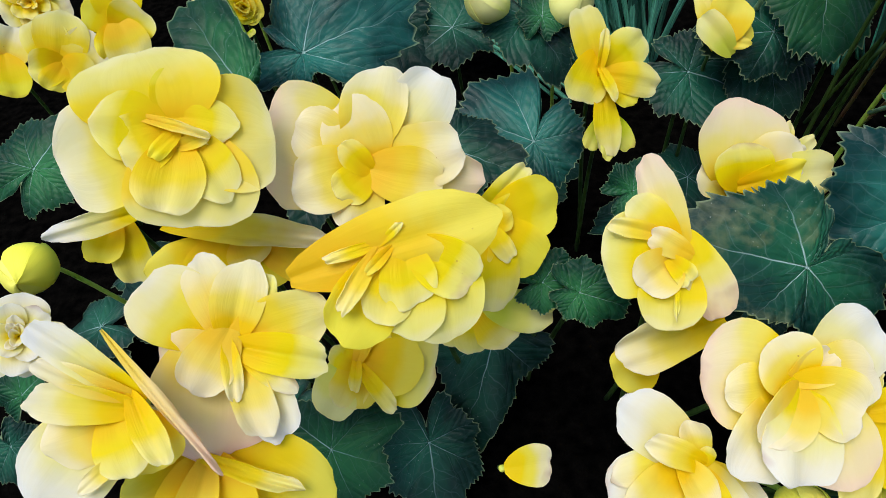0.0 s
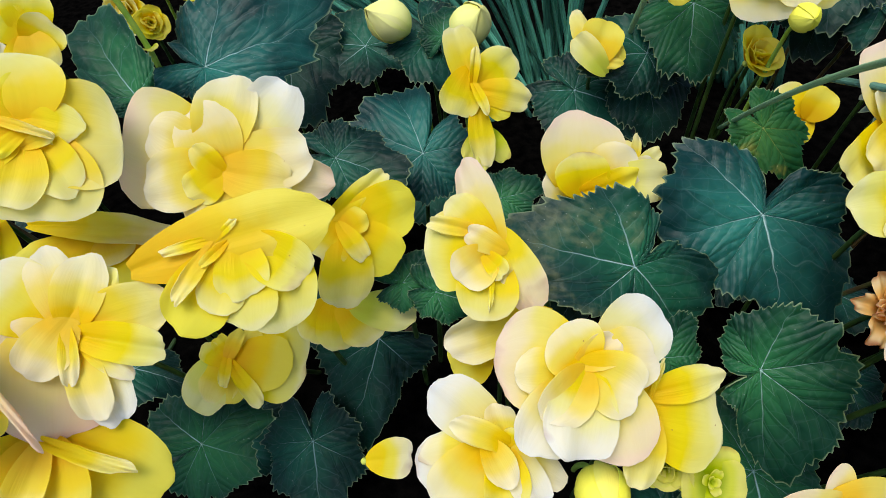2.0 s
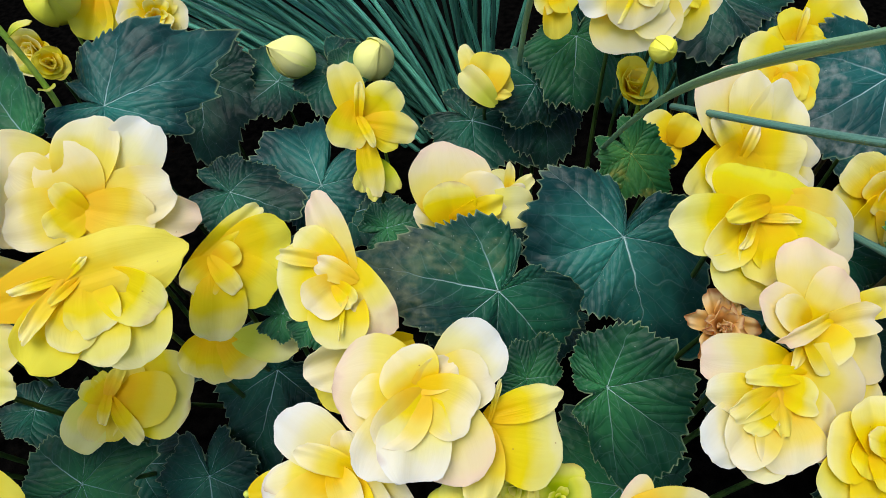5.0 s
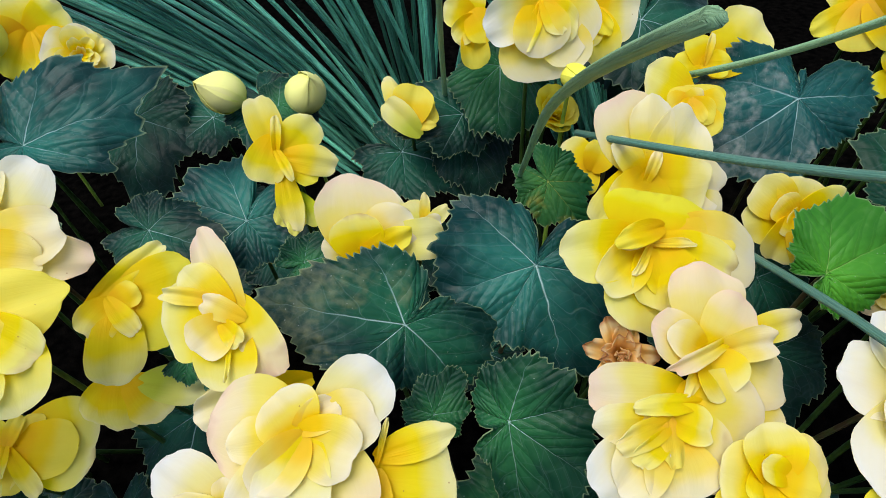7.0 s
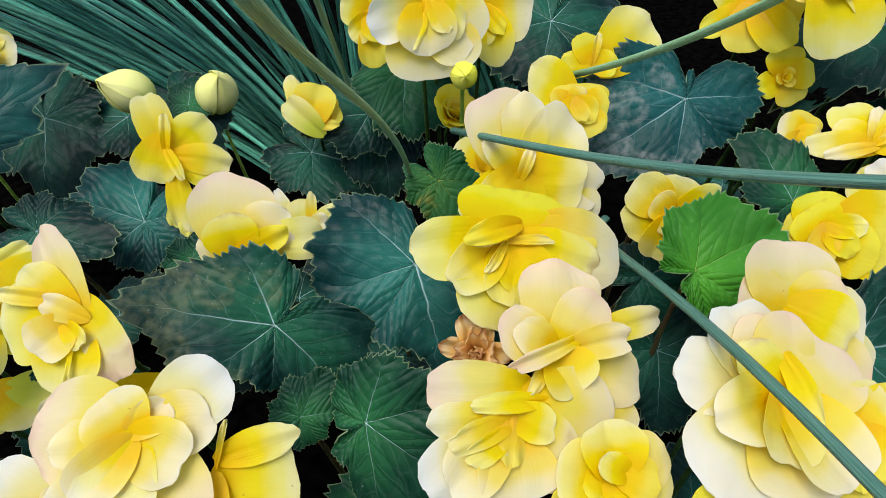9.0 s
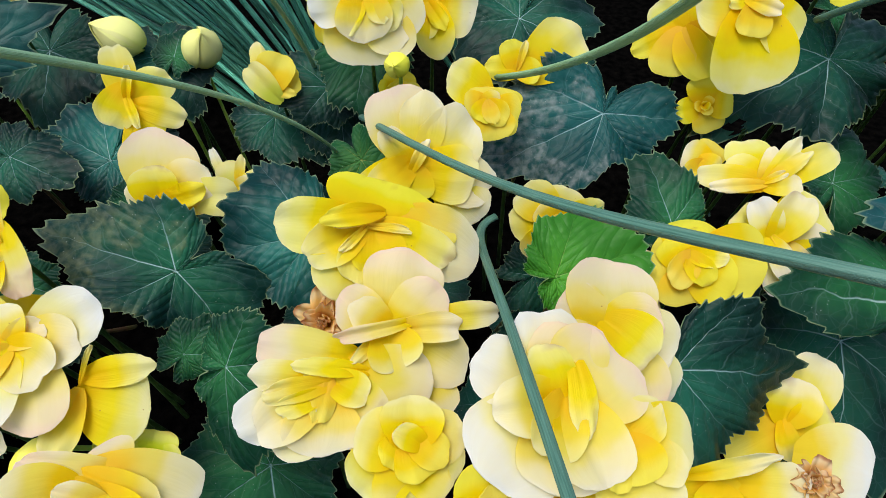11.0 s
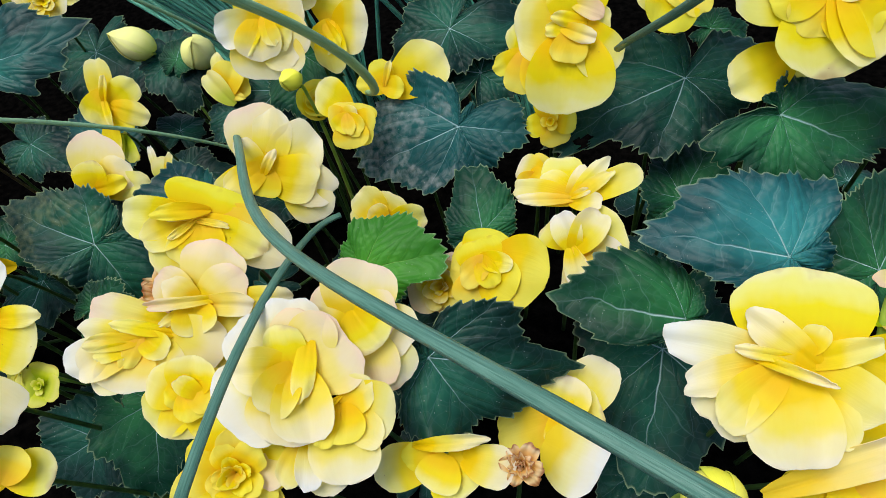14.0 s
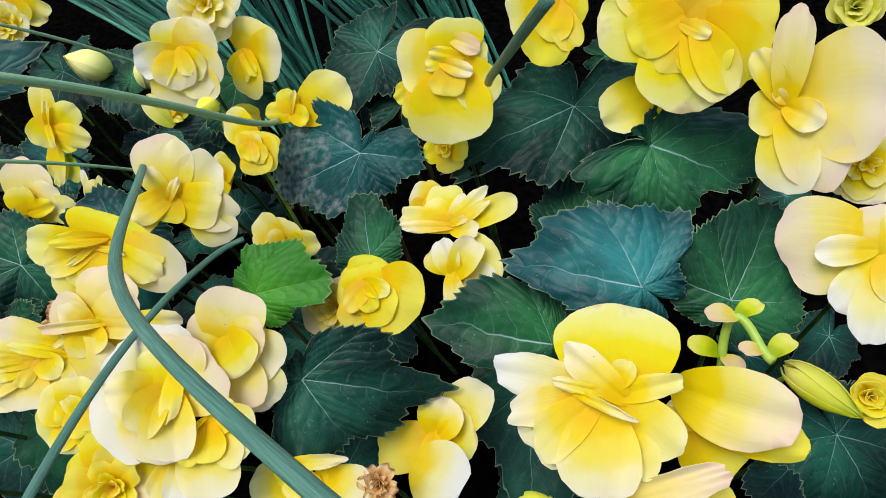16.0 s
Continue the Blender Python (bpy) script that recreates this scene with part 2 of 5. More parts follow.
def blade_material(name, a, c, rough=0.45, vary=0.7):
    """A rush blade: ribbed along its length, paler here and there."""
    m, n, l, b = material(name, rough, 0.25)
    uv = n.new("ShaderNodeUVMap")
    uv.uv_map = "along"
    mp = n.new("ShaderNodeMapping")
    mp.inputs["Scale"].default_value = (5, 26, 1)
    l.new(uv.outputs[0], mp.inputs[0])
    tex = n.new("ShaderNodeTexNoise")
    tex.inputs["Scale"].default_value = 1.0
    tex.inputs["Detail"].default_value = 4
    l.new(mp.outputs[0], tex.inputs["Vector"])
    col = ramp(n, [(0.3, a), (0.7, c)])
    l.new(tex.outputs["Fac"], col.inputs[0])
    info = n.new("ShaderNodeObjectInfo")
    hue = n.new("ShaderNodeHueSaturation")
    l.new(col.outputs[0], hue.inputs["Color"])
    l.new(math_node(n, l, "ADD", math_node(n, l, "MULTIPLY", info.outputs["Random"], vary), 0.95 - vary / 2), hue.inputs["Value"])
    l.new(hue.outputs[0], b.inputs["Base Color"])
    bump = n.new("ShaderNodeBump")
    bump.inputs["Distance"].default_value = 0.0006
    l.new(tex.outputs["Fac"], bump.inputs["Height"])
    l.new(bump.outputs[0], b.inputs["Normal"])
    return m


# Soil near black: the shade of the gaps is put into its colour.
SOIL = plain_material("shade_black_soil", (0.0006, 0.0006, 0.0006), (0.003, 0.0026, 0.0022), 90, 1.0, 0.006, spec=0.0)
STALK = plain_material("green_stalk", (0.018, 0.045, 0.008), (0.05, 0.09, 0.015), 60, 0.45, 0.0006)
STALK_PINK = plain_material("pink_stalk", (0.10, 0.045, 0.022), (0.09, 0.10, 0.025), 50, 0.45, 0.0006)
STALK_PALE = plain_material("pale_stalk", (0.22, 0.38, 0.04), (0.40, 0.52, 0.08), 60, 0.4, 0.0006)
BUD_GREEN = plain_material("bud_green", (0.30, 0.42, 0.05), (0.62, 0.62, 0.10), 30, 0.45, 0.0004)
RUSH = blade_material("rush_blade", (0.018, 0.140, 0.088), (0.20, 0.62, 0.42), 0.30, 1.5)
RUSH_PALE = blade_material("rush_blade_pale", (0.20, 0.38, 0.18), (0.32, 0.50, 0.27), 0.4, 0.1)
RUSH_GREY = blade_material("rush_blade_grey", (0.045, 0.13, 0.09), (0.11, 0.23, 0.165), 0.4, 0.1)


# ---- builders ----
def mesh_object(name, verts, faces, mat, parent=None, label="", uvs=None, uv_name="UVMap", smooth=True):
    me = bpy.data.meshes.new(name)
    me.from_pydata([tuple(v) for v in verts], [], faces)
    if uvs is not None:
        layer = me.uv_layers.new(name=uv_name)
        loops = np.zeros(len(me.loops), dtype=np.int32)
        me.loops.foreach_get("vertex_index", loops)
        layer.data.foreach_set("uv", np.asarray(uvs, dtype=np.float32)[loops].ravel())
    if smooth:
        me.polygons.foreach_set("use_smooth", [True] * len(me.polygons))
    me.materials.append(mat)
    me.update()
    ob = new(name, me)
    if parent is not None:
        ob.parent = parent
    if label:
        tagged(ob, label)
    return ob


def sheet(P, thick, uv):
    """A thin closed sheet from a grid of points (rows, columns, 3), with its grid coordinates twice."""
    a, c, _ = P.shape
    du, dv = np.gradient(P, axis=0), np.gradient(P, axis=1)
    N = np.cross(du, dv)
    N /= np.maximum(np.linalg.norm(N, axis=2, keepdims=True), 1e-12)
    top, low = (P + N * thick / 2).reshape(-1, 3), (P - N * thick / 2).reshape(-1, 3)
    n = a * c
    ids = np.arange(n).reshape(a, c)
    q = np.stack([ids[:-1, :-1], ids[1:, :-1], ids[1:, 1:], ids[:-1, 1:]], -1).reshape(-1, 4)
    faces = [tuple(f) for f in q.tolist()] + [tuple(f[::-1]) for f in (q + n).tolist()]
    edge = [int(e) for e in list(ids[0, :]) + list(ids[1:, -1]) + list(ids[-1, -2::-1]) + list(ids[-2:0:-1, 0])]
    k = len(edge)
    for i in range(k):
        j = (i + 1) % k
        faces.append((2 * n + i, 2 * n + j, 2 * n + k + j, 2 * n + k + i))
    return np.vstack([top, low, top[edge], low[edge]]), faces, np.vstack([uv, uv, uv[edge], uv[edge]])


def basis(axis, roll):
    """A turn that takes z to axis, and x to the level direction nearest to it, turned by roll degrees."""
    z = Vector(axis).normalized()
    x = Vector((0, 1, 0)).cross(z)
    x = x.normalized() if x.length > 1e-4 else Vector((1, 0, 0))
    y = z.cross(x)
    return Matrix((x, y, z)).transposed() @ Matrix.Rotation(radians(roll), 3, "Z")


def petal_points(rng, turn, length, width, tilt, bend, cup, ruffle, base_r=0.03, lift=0.0, rows=17, cols=21, crease_in=0.0):
    """One petal in the flower's frame: it leaves the axis at tilt degrees from it and bends outwards by bend degrees.
    width: half its breadth over its length."""
    widest = rng.uniform(0.56, 0.68)
    low = np.linspace(0, 1, rows // 2, endpoint=False) * widest
    high = widest + (1 - widest) * np.sin(np.radians(np.linspace(0, 86, rows - rows // 2)))
    u = np.concatenate([low, high])
    ang = np.radians(tilt + bend * u)
    step = np.diff(u, prepend=0)
    rr = base_r * length + np.cumsum(np.sin(ang) * step) * length
    zz = lift + np.cumsum(np.cos(ang) * step) * length
    claw = 0.22 + 0.78 * np.sin(np.pi / 2 * np.clip(u / widest, 0, 1)) ** 0.72
    tip = np.maximum(1 - np.clip((u - widest) / (1 - widest), 0, 1) ** 2.15, 0.0) ** (1 / 2.05)
    half = width * length * claw * tip
    scallop = rng.uniform(0, 6.3, 4)
    v = np.sin(np.radians(np.linspace(-90, 90, cols))) * 0.6 + np.linspace(-1, 1, cols) * 0.4
    skew, p1, p2, p3 = rng.uniform(-0.08, 0.08), rng.uniform(0, 6.3), rng.uniform(0, 6.3), rng.uniform(0, 6.3)
    w1, notch = rng.uniform(2.4, 4.4), rng.uniform(-0.03, 0.05)
    P = np.zeros((rows, cols, 3))
    for i in range(rows):
        nr, nz = -np.cos(ang[i]), np.sin(ang[i])
        rel = v * half[i] / (width * length)
        up = cup * length * width * rel ** 2 * (1.15 - u[i])
        wave = ruffle * length * (u[i] ** 2 * np.abs(rel) ** 1.5 * np.sin(w1 * rel + p1 + 4 * u[i]) + 0.6 * u[i] ** 3 * np.sin(6 * rel + p2))
        wave = wave + 0.016 * length * np.sin(2.5 * rel + p3) * u[i] + 0.006 * length * u[i] ** 2 * np.sin(7 * rel + p2 + 3 * u[i])
        back = -notch * length * u[i] ** 4 * np.exp(-(rel / 0.3) ** 2) + 0.022 * length * u[i] ** 4 * np.sin(3.5 * rel + p3)
        crease = -0.02 * length * np.exp(-(rel / 0.12) ** 2) * (1 - u[i]) + crease_in * length * width * np.abs(rel) * (1 - 0.4 * u[i])
        P[i, :, 0] = rr[i] + (up + wave + crease) * nr + back * np.sin(ang[i])
        P[i, :, 1] = v * half[i] + skew * length * u[i] ** 2
        P[i, :, 2] = zz[i] + (up + wave + crease) * nz + back * np.cos(ang[i])
        # small notches along the rim
        du, dv = (u[i] - 0.55) / 0.45, rel
        phi = np.arctan2(dv, du)
        rim = np.maximum(max(u[i] - 0.5, 0) * 2, 0) ** 7 + np.abs(v) ** 9 * u[i] ** 2
        bite = 0.012 * length * np.minimum(rim, 1) * (np.sin(3 * phi + scallop[0]) + 0.7 * np.sin(6 * phi + scallop[1]) + 0.4 * np.sin(11 * phi + scallop[2]) + 0.35 * np.sin(17 * phi + scallop[3]))
        P[i, :, 0] += bite * np.cos(phi) * np.sin(ang[i])
        P[i, :, 2] += bite * np.cos(phi) * np.cos(ang[i])
        P[i, :, 1] += bite * np.sin(phi)
    ca, sa = math.cos(turn), math.sin(turn)
    x, y = P[..., 0] * ca - P[..., 1] * sa, P[..., 0] * sa + P[..., 1] * ca
    P[..., 0], P[..., 1] = x, y
    U, V = np.meshgrid(u, v, indexing="ij")
    return P, np.stack([U.ravel(), V.ravel()], 1)


def tube(points, radii, sides=8, flat=1.0):
    """A tube along points, its section squeezed by flat; also the run along it and round it."""
    pts = [Vector(p) for p in points]
    verts, uvs, faces = [], [], []
    ref = Vector((0.31, 0.17, 0.93))
    run = 0.0
    for i, p in enumerate(pts):
        d = (pts[min(i + 1, len(pts) - 1)] - pts[max(i - 1, 0)]).normalized()
        side = d.cross(ref)
        side = side.normalized() if side.length > 1e-4 else Vector((1, 0, 0))
        up = side.cross(d)
        ref = up
        if i:
            run += (p - pts[i - 1]).length
        for k in range(sides):
            a = 2 * math.pi * k / sides
            verts.append(p + side * math.cos(a) * radii[i] + up * math.sin(a) * radii[i] * flat)
            uvs.append((run * 10, k / sides))
    for i in range(len(pts) - 1):
        for k in range(sides):
            a, c = i * sides + k, i * sides + (k + 1) % sides
            faces.append((a, c, c + sides, a + sides))
    faces.append(tuple(range(sides - 1, -1, -1)))
    faces.append(tuple(range((len(pts) - 1) * sides, len(pts) * sides)))
    return verts, faces, uvs


def bezier(ctrl, n):
    """Points along a Bezier curve of any degree."""
    out = []
    for k in range(n):
        pts = [Vector(c) for c in ctrl]
        t = k / (n - 1)
        while len(pts) > 1:
            pts = [a.lerp(c, t) for a, c in zip(pts, pts[1:])]
        out.append(pts[0])
    return out


def stalk_to_soil(name, top, direction, parent, mat, thick, seed, tagged_label=""):
    """A stalk that leaves top along direction and bends down into the soil, in its parent's frame."""
    rng = random.Random(seed)
    top = Vector(top)
    foot = Vector((top.x + rng.uniform(-0.02, 0.02), top.y + rng.uniform(0.05, 0.10), -0.004))
    mid = top + (Vector(direction).normalized() * 0.6 + Vector((0, 0.2, -0.6))) * 0.03
    low = foot.lerp(mid, 0.4)
    pts = bezier([top, mid, low, foot], 9)
    inv = parent.matrix_basis.inverted()
    v, f, uv = tube([inv @ p for p in pts], [thick * (0.8 + 0.5 * k / 8) for k in range(9)], 7)
    return mesh_object(name, v, f, mat, parent, tagged_label, uv, "along")


# rings of a bloom: count, length, half-width, tilt, bend, cup
FORMS = {
    "rose": [(5, 1.0, 0.58, 80, 8, 0.06), (5, 0.80, 0.48, 72, 8, 0.10), (5, 0.62, 0.44, 62, 10, 0.16), (4, 0.44, 0.38, 48, 10, 0.3), (3, 0.32, 0.30, 30, 8, 0.5)],
    "open": [(5, 1.0, 0.56, 80, 8, 0.06), (5, 0.84, 0.42, 70, 8, 0.10), (5, 0.62, 0.38, 58, 12, 0.2), (3, 0.42, 0.32, 38, 10, 0.4)],
    "loose": [(5, 1.0, 0.52, 78, 10, 0.08), (6, 0.86, 0.34, 66, 10, 0.14), (5, 0.64, 0.30, 52, 14, 0.24), (3, 0.44, 0.28, 32, 12, 0.4)],
    "simple": [(4, 1.0, 0.60, 74, 14, 0.12), (3, 0.5, 0.42, 50, 20, 0.3), (3, 0.3, 0.4, 26, 20, 0.4)],
    "half": [(4, 1.0, 0.56, 40, 20, 0.5), (4, 0.88, 0.54, 28, 20, 0.6), (4, 0.7, 0.5, 16, 16, 0.6), (3, 0.5, 0.46, 6, 12, 0.6)],
    "crumpled": [(6, 1.0, 0.34, 66, 10, 0.9), (6, 0.8, 0.32, 44, -10, 0.9), (5, 0.6, 0.3, 20, -20, 0.9)],
}


def bud_petal(rng, radius, turn, grow, long=1.22):
    """One petal of a closed bud: a patch of an egg that wraps a third of it, its rim lifted a little."""
    rows, cols = 11, 9
    u, v = np.linspace(0, 1, rows), np.linspace(-1, 1, cols)
    P = np.zeros((rows, cols, 3))
    for i in range(rows):
        polar = math.pi * (1 - 0.93 * u[i])
        wrap = 1.05 * math.sin(math.pi * min(u[i], 0.985) ** 0.8) ** 0.35
        az = radians(turn) + v * wrap * (1 - 0.25 * u[i])
        r = radius * grow * (1 + 0.025 * v + 0.02 * np.sin(3 * v + turn))
        P[i, :, 0] = r * math.sin(polar) * np.cos(az)
        P[i, :, 1] = r * math.sin(polar) * np.sin(az)
        point = 1 + 0.34 * math.exp(-(u[i] / 0.13) ** 2)
        P[i, :, 2] = radius * 0.65 + r * long * point * math.cos(math.pi - polar)
    U, V = np.meshgrid(0.36 + 0.44 * u, v, indexing="ij")
    return sheet(P, 0.0005, np.stack([U.ravel(), V.ravel()], 1))


def flower(place, axis, radius, roll, form, tone, label, seed, petals=None, outer_tone=None):
    """A begonia bloom at place that faces along axis. petals, from the back to the front: turn, reach, half-width, tone and the claw's place of each one; else the form's rings."""
    if tone == "lemon" and form in ("rose", "open", "loose") and not outer_tone:
        outer_tone = "cream"
    rng = np.random.default_rng(seed)
    ob = new("begonia_flower" if "bud" not in form else "begonia_bud")
    ob.matrix_basis = Matrix.Translation(place) @ basis(axis, roll).to_4x4()
    tagged(ob, label, "flower" if "bud" not in form else "flower bud", "begonia flowers" if "bud" not in form else "begonia buds")
    plan = []
    if petals:
        for k, (turn, reach, half, own, ox, oy) in enumerate(petals):
            rank = k / max(len(petals) - 1, 1)
            arch = rng.uniform(6, 20) * min(1.0, reach / 0.035)
            tilt, bend = 88 - 12 * rank - arch, 2 * arch + rng.uniform(-4, 4)
            length = reach / np.mean(np.sin(np.radians(tilt + bend * np.linspace(0, 1, 20))))
            plan.append((min(4, int(rank * 5)), turn, length, half / length, tilt, bend, rng.uniform(-0.10, 0.22), 0.0045 * rank, own, ox, oy))
    else:
        shift = 0.0
        for k, (count, ln, wd, tilt, bend, cup) in enumerate(FORMS.get(form, [])):
            for j in range(count):
                plan.append((k, 360 * j / count + shift + rng.uniform(-20, 20), radius * ln * rng.uniform(0.86, 1.1), wd * rng.uniform(0.82, 1.12),
                             tilt + rng.uniform(-10, 6), bend + rng.uniform(-9, 9), cup * rng.uniform(0.6, 1.4), radius * 0.022 * k, outer_tone if (k == 0 and outer_tone) else tone, 0.0, 0.0))
            shift += 180 / max(count, 1) + rng.uniform(-10, 10)
    if form in ("bud", "longbud"):
        for j in range(5):
            v, f, u2 = bud_petal(rng, radius * 0.74, 72 * j + rng.uniform(-12, 12), 1.0 - 0.035 * (j % 3), 1.22 if form == "bud" else 2.1)
            mesh_object("petal", v, f, PETAL[tone], ob, "", u2, "petal")
    # the heart: a few narrow folded petals that stand side by side across one cleft
    if form in ("rose", "open", "loose", "half") and not petals:
        cleft = rng.uniform(0, 360)
        for j in range(3):
            plan.append((6, cleft + (0, 180, 35, 205, -40)[j] + rng.uniform(-18, 18), radius * rng.uniform(0.30, 0.50), rng.uniform(0.26, 0.36),
                         rng.uniform(18, 50), rng.uniform(0, 22), 0.1, radius * 0.05, tone, 0.0, 0.0))
    for ring, turn, length, half, tilt, bend, cup, lift, own, ox, oy in plan:
        ruffle = 0.24 if form == "crumpled" else 0.048 + 0.02 * (ring > 2)
        fold = rng.uniform(0.5, 1.1) if ring > 4 else rng.choice([0.0, 0.12, 0.35]) if ring > 1 else 0.0
        P, uv = petal_points(rng, radians(turn), length, half, tilt, bend, cup, ruffle, 0.03, lift, crease_in=fold)
        P[..., 0] += ox
        P[..., 1] += oy
        uv[:, 0] *= 0.88 + 0.12 * min(1.0, length / radius)
        v, f, u2 = sheet(P, 0.0003, uv)
        mesh_object("petal", v, f, PETAL[own], ob, "", u2, "petal")
    # the seed cup under the bloom
    r = radius * 0.10
    cup_pts = [(0, 0, -radius * 0.20), (0, 0, -radius * 0.14), (0, 0, -radius * 0.08), (0, 0, -radius * 0.03)]
    v, f, uv = tube(cup_pts, [r * 0.35, r * 1.0, r * 1.1, r * 0.5], 9)
    mesh_object("calyx", v, f, BUD_GREEN, ob, "", uv, "along")
    base = ob.matrix_basis @ Vector((0, 0, -radius * 0.19))
    stalk_to_soil("stalk", base, -Vector(axis).normalized(), ob, STALK_PALE if "bud" in form else STALK, 0.0017, seed)
    return ob


def leaf_outline(th, size, wide, sides):
    """The rim's distance from the stalk's joint, towards th (0: the tip), for a lopsided heart."""
    w = wide * np.where(th > 0, sides[0], sides[1])
    w = w * (1 - np.exp(-(th / 0.5) ** 2)) + wide * np.exp(-(th / 0.5) ** 2)
    tip = 0.6 * np.exp(-(th / 0.95) ** 2) + 0.4 * np.exp(-(th / 0.36) ** 2)
    return size * (w + (1 - wide) * tip)


def leaf(place, normal, roll, size, tone, label, seed, width=0.6, fold=0.05, droop=0.2, lobes=0.05, ragged=0.0, rim=None, cleft=180, hole=None, fine=True):
    """A begonia leaf: place is where its stalk joins, roll the way to its tip. rim: its reach towards some turns from the tip, over size.
    cleft: the turn at which its two back lobes meet."""
    rng = np.random.default_rng(seed)
    ob = new("begonia_leaf")
    ob.matrix_basis = Matrix.Translation(place) @ basis(normal, roll).to_4x4()
    tagged(ob, label, "leaf", "begonia leaves")
    cols, rows = (301, 17) if fine else (121, 8)
    start = np.radians(cleft)
    th = start + np.linspace(np.pi * 0.008, np.pi * 1.992, cols)
    near = np.minimum(th - start, start + 2 * np.pi - th)
    if rim:
        inner = size * np.interp(np.degrees(th) % 360, [d for d, r in rim], [r for d, r in rim], period=360)
        pad = np.pad(inner, 8, mode="edge")
        inner = np.convolve(pad, np.hanning(9) / np.hanning(9).sum(), mode="same")[8:-8] * 1.02
        lobes = lobes * 0.3
    else:
        inner = leaf_outline((th + np.pi) % (2 * np.pi) - np.pi, size, width, (rng.uniform(0.85, 1.15), rng.uniform(0.85, 1.15)))
    inner = inner * (0.22 + 0.78 * np.clip(near / 0.32, 0, 1) ** 0.6)
    # pointed lobes, each with a few unequal teeth that lean towards the tip
    count = int(rng.integers(50, 62))
    run = np.cumsum(rng.uniform(0.55, 1.45, count))
    at = (th - start) / (2 * np.pi) * run[-1]
    which = np.clip(np.searchsorted(run, at), 0, count - 1)
    first = np.concatenate([[0], run])[which]
    part = (at - first) / (run[which] - first)
    peak = np.where(np.sin(th) > 0, 0.3, 0.7)
    rise = np.where(part < peak, part / peak, (1 - part) / (1 - peak))
    tooth = rise ** 1.25 * rng.uniform(0.035, 0.105, count)[which]
    nine = np.mod((th - start) / (2 * np.pi) * 10 + 0.25 * np.sin(3 * th), 1)
    big = 0.10 * (1 - np.abs(nine - 0.5) * 2) ** 1.2
    star = lobes * np.cos(th * 7)
    R = inner * (0.90 + star + big + tooth) * (1 + ragged * np.interp(th - start, np.linspace(0, 6.3, 25), rng.random(25) - 0.6))
    soft = inner * (0.93 + star * 0.8 + big * 0.7)
    s = np.linspace(0.0, 1, rows) ** 0.9
    s[0] = 0.004
    p1, p2, p3, p4 = rng.uniform(0, 6.3, 4)
    fan = th * 7 / (2 * np.pi) + 0.10 * np.sin(2 * th + p1) + 0.07 * np.sin(3 * th + p2)
    P = np.zeros((rows, cols, 3))
    for i in range(rows):
        r = s[i] * (R if i == rows - 1 else np.minimum(soft, R + 0.3 * size * (1 - s[i])))
        x, y = r * np.cos(th), r * np.sin(th)
        rel = s[i]
        trough = 1 - np.abs(np.mod(fan, 1) - 0.5) * 2
        z = 0.070 * size * rel * (1 - rel * 0.5) * np.sin(trough * np.pi / 2)
        z = z + 0.014 * size * np.sqrt(rel) * np.abs(np.sin(np.pi * (5.0 * rel - 1.6 * (1 - trough)))) * np.minimum(1, 3 * (1 - rel) + 0.3)
        z = z + fold * np.abs(y) - droop * r * r / size
        z = z + 0.06 * size * rel ** 2 * np.sin(2 * th + p3) + 0.04 * size * rel ** 2 * np.sin(3 * th + p1) + 0.024 * size * rel ** 4 * np.sin(9 * th + p2) + 0.012 * size * rel ** 5 * np.sin(21 * th + p4)
        z = z + 0.025 * size * np.sin(6 * x / size + p3) * rel
        P[i, :, 0], P[i, :, 1], P[i, :, 2] = x, y, z
    U, V = np.meshgrid(fan + 0.5 + 7, s, indexing="xy")
    v, f, uv = sheet(P, 0.0006, np.stack([U.ravel(), V.ravel()], 1))
    if hole:
        centre, r2 = Vector(hole[:2]) * size, (hole[2] * size) ** 2
        f = [q for q in f if sum((v[q[0]][k] + v[q[2]][k] - 2 * centre[k]) ** 2 for k in (0, 1)) / 4 > r2]
    mesh_object("blade", v, f, LEAF[tone], ob, "", uv, "polar")
    stalk_to_soil("petiole", ob.matrix_basis @ Vector((0, 0, -0.0005)), -Vector(normal) + Vector((0, 0.2, -0.6)), ob, STALK if seed % 3 else STALK_PINK, 0.0018, seed)
    return ob


def rush(ctrl, width, label, parent=None, mat=None, n=26, tip=0.25, name="grass_blade", sides=8):
    """One blade of rush along a Bezier curve."""
    pts = bezier(ctrl, n)
    rad = [width / 2 * (1 - (1 - tip) * (k / (n - 1)) ** (3 if tip < 1 else 1)) for k in range(n)]
    v, f, uv = tube(pts, rad, sides, 0.7)
    ob = mesh_object(name, v, f, mat or RUSH, parent, "", uv, "along")
    if parent is None:
        tagged(ob, label, "grass", "arching rush blades")
    return ob


# ---- the bed ----
def ground():
    n = 70
    xs = np.sign(np.linspace(-1, 1, n)) * np.abs(np.linspace(-1, 1, n)) ** 4 * 60
    V, F = [], []
    for j in range(n):
        for i in range(n):
            x, y = xs[i] + 0.3, xs[j] + 0.3
            near = math.exp(-((x - 0.3) ** 2 + (y - 0.3) ** 2) / 2)
            V.append((x, y, 0.012 * near * noise.noise(Vector((x * 14, y * 14, 0)))))
    for j in range(n - 1):
        for i in range(n - 1):
            a = j * n + i
            F.append((a, a + 1, a + n + 1, a + n))
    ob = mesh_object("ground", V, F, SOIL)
    tagged(ob, "bare soil under the begonia bed, near black for the shade in the gaps", "ground", "", "structure")


ground()

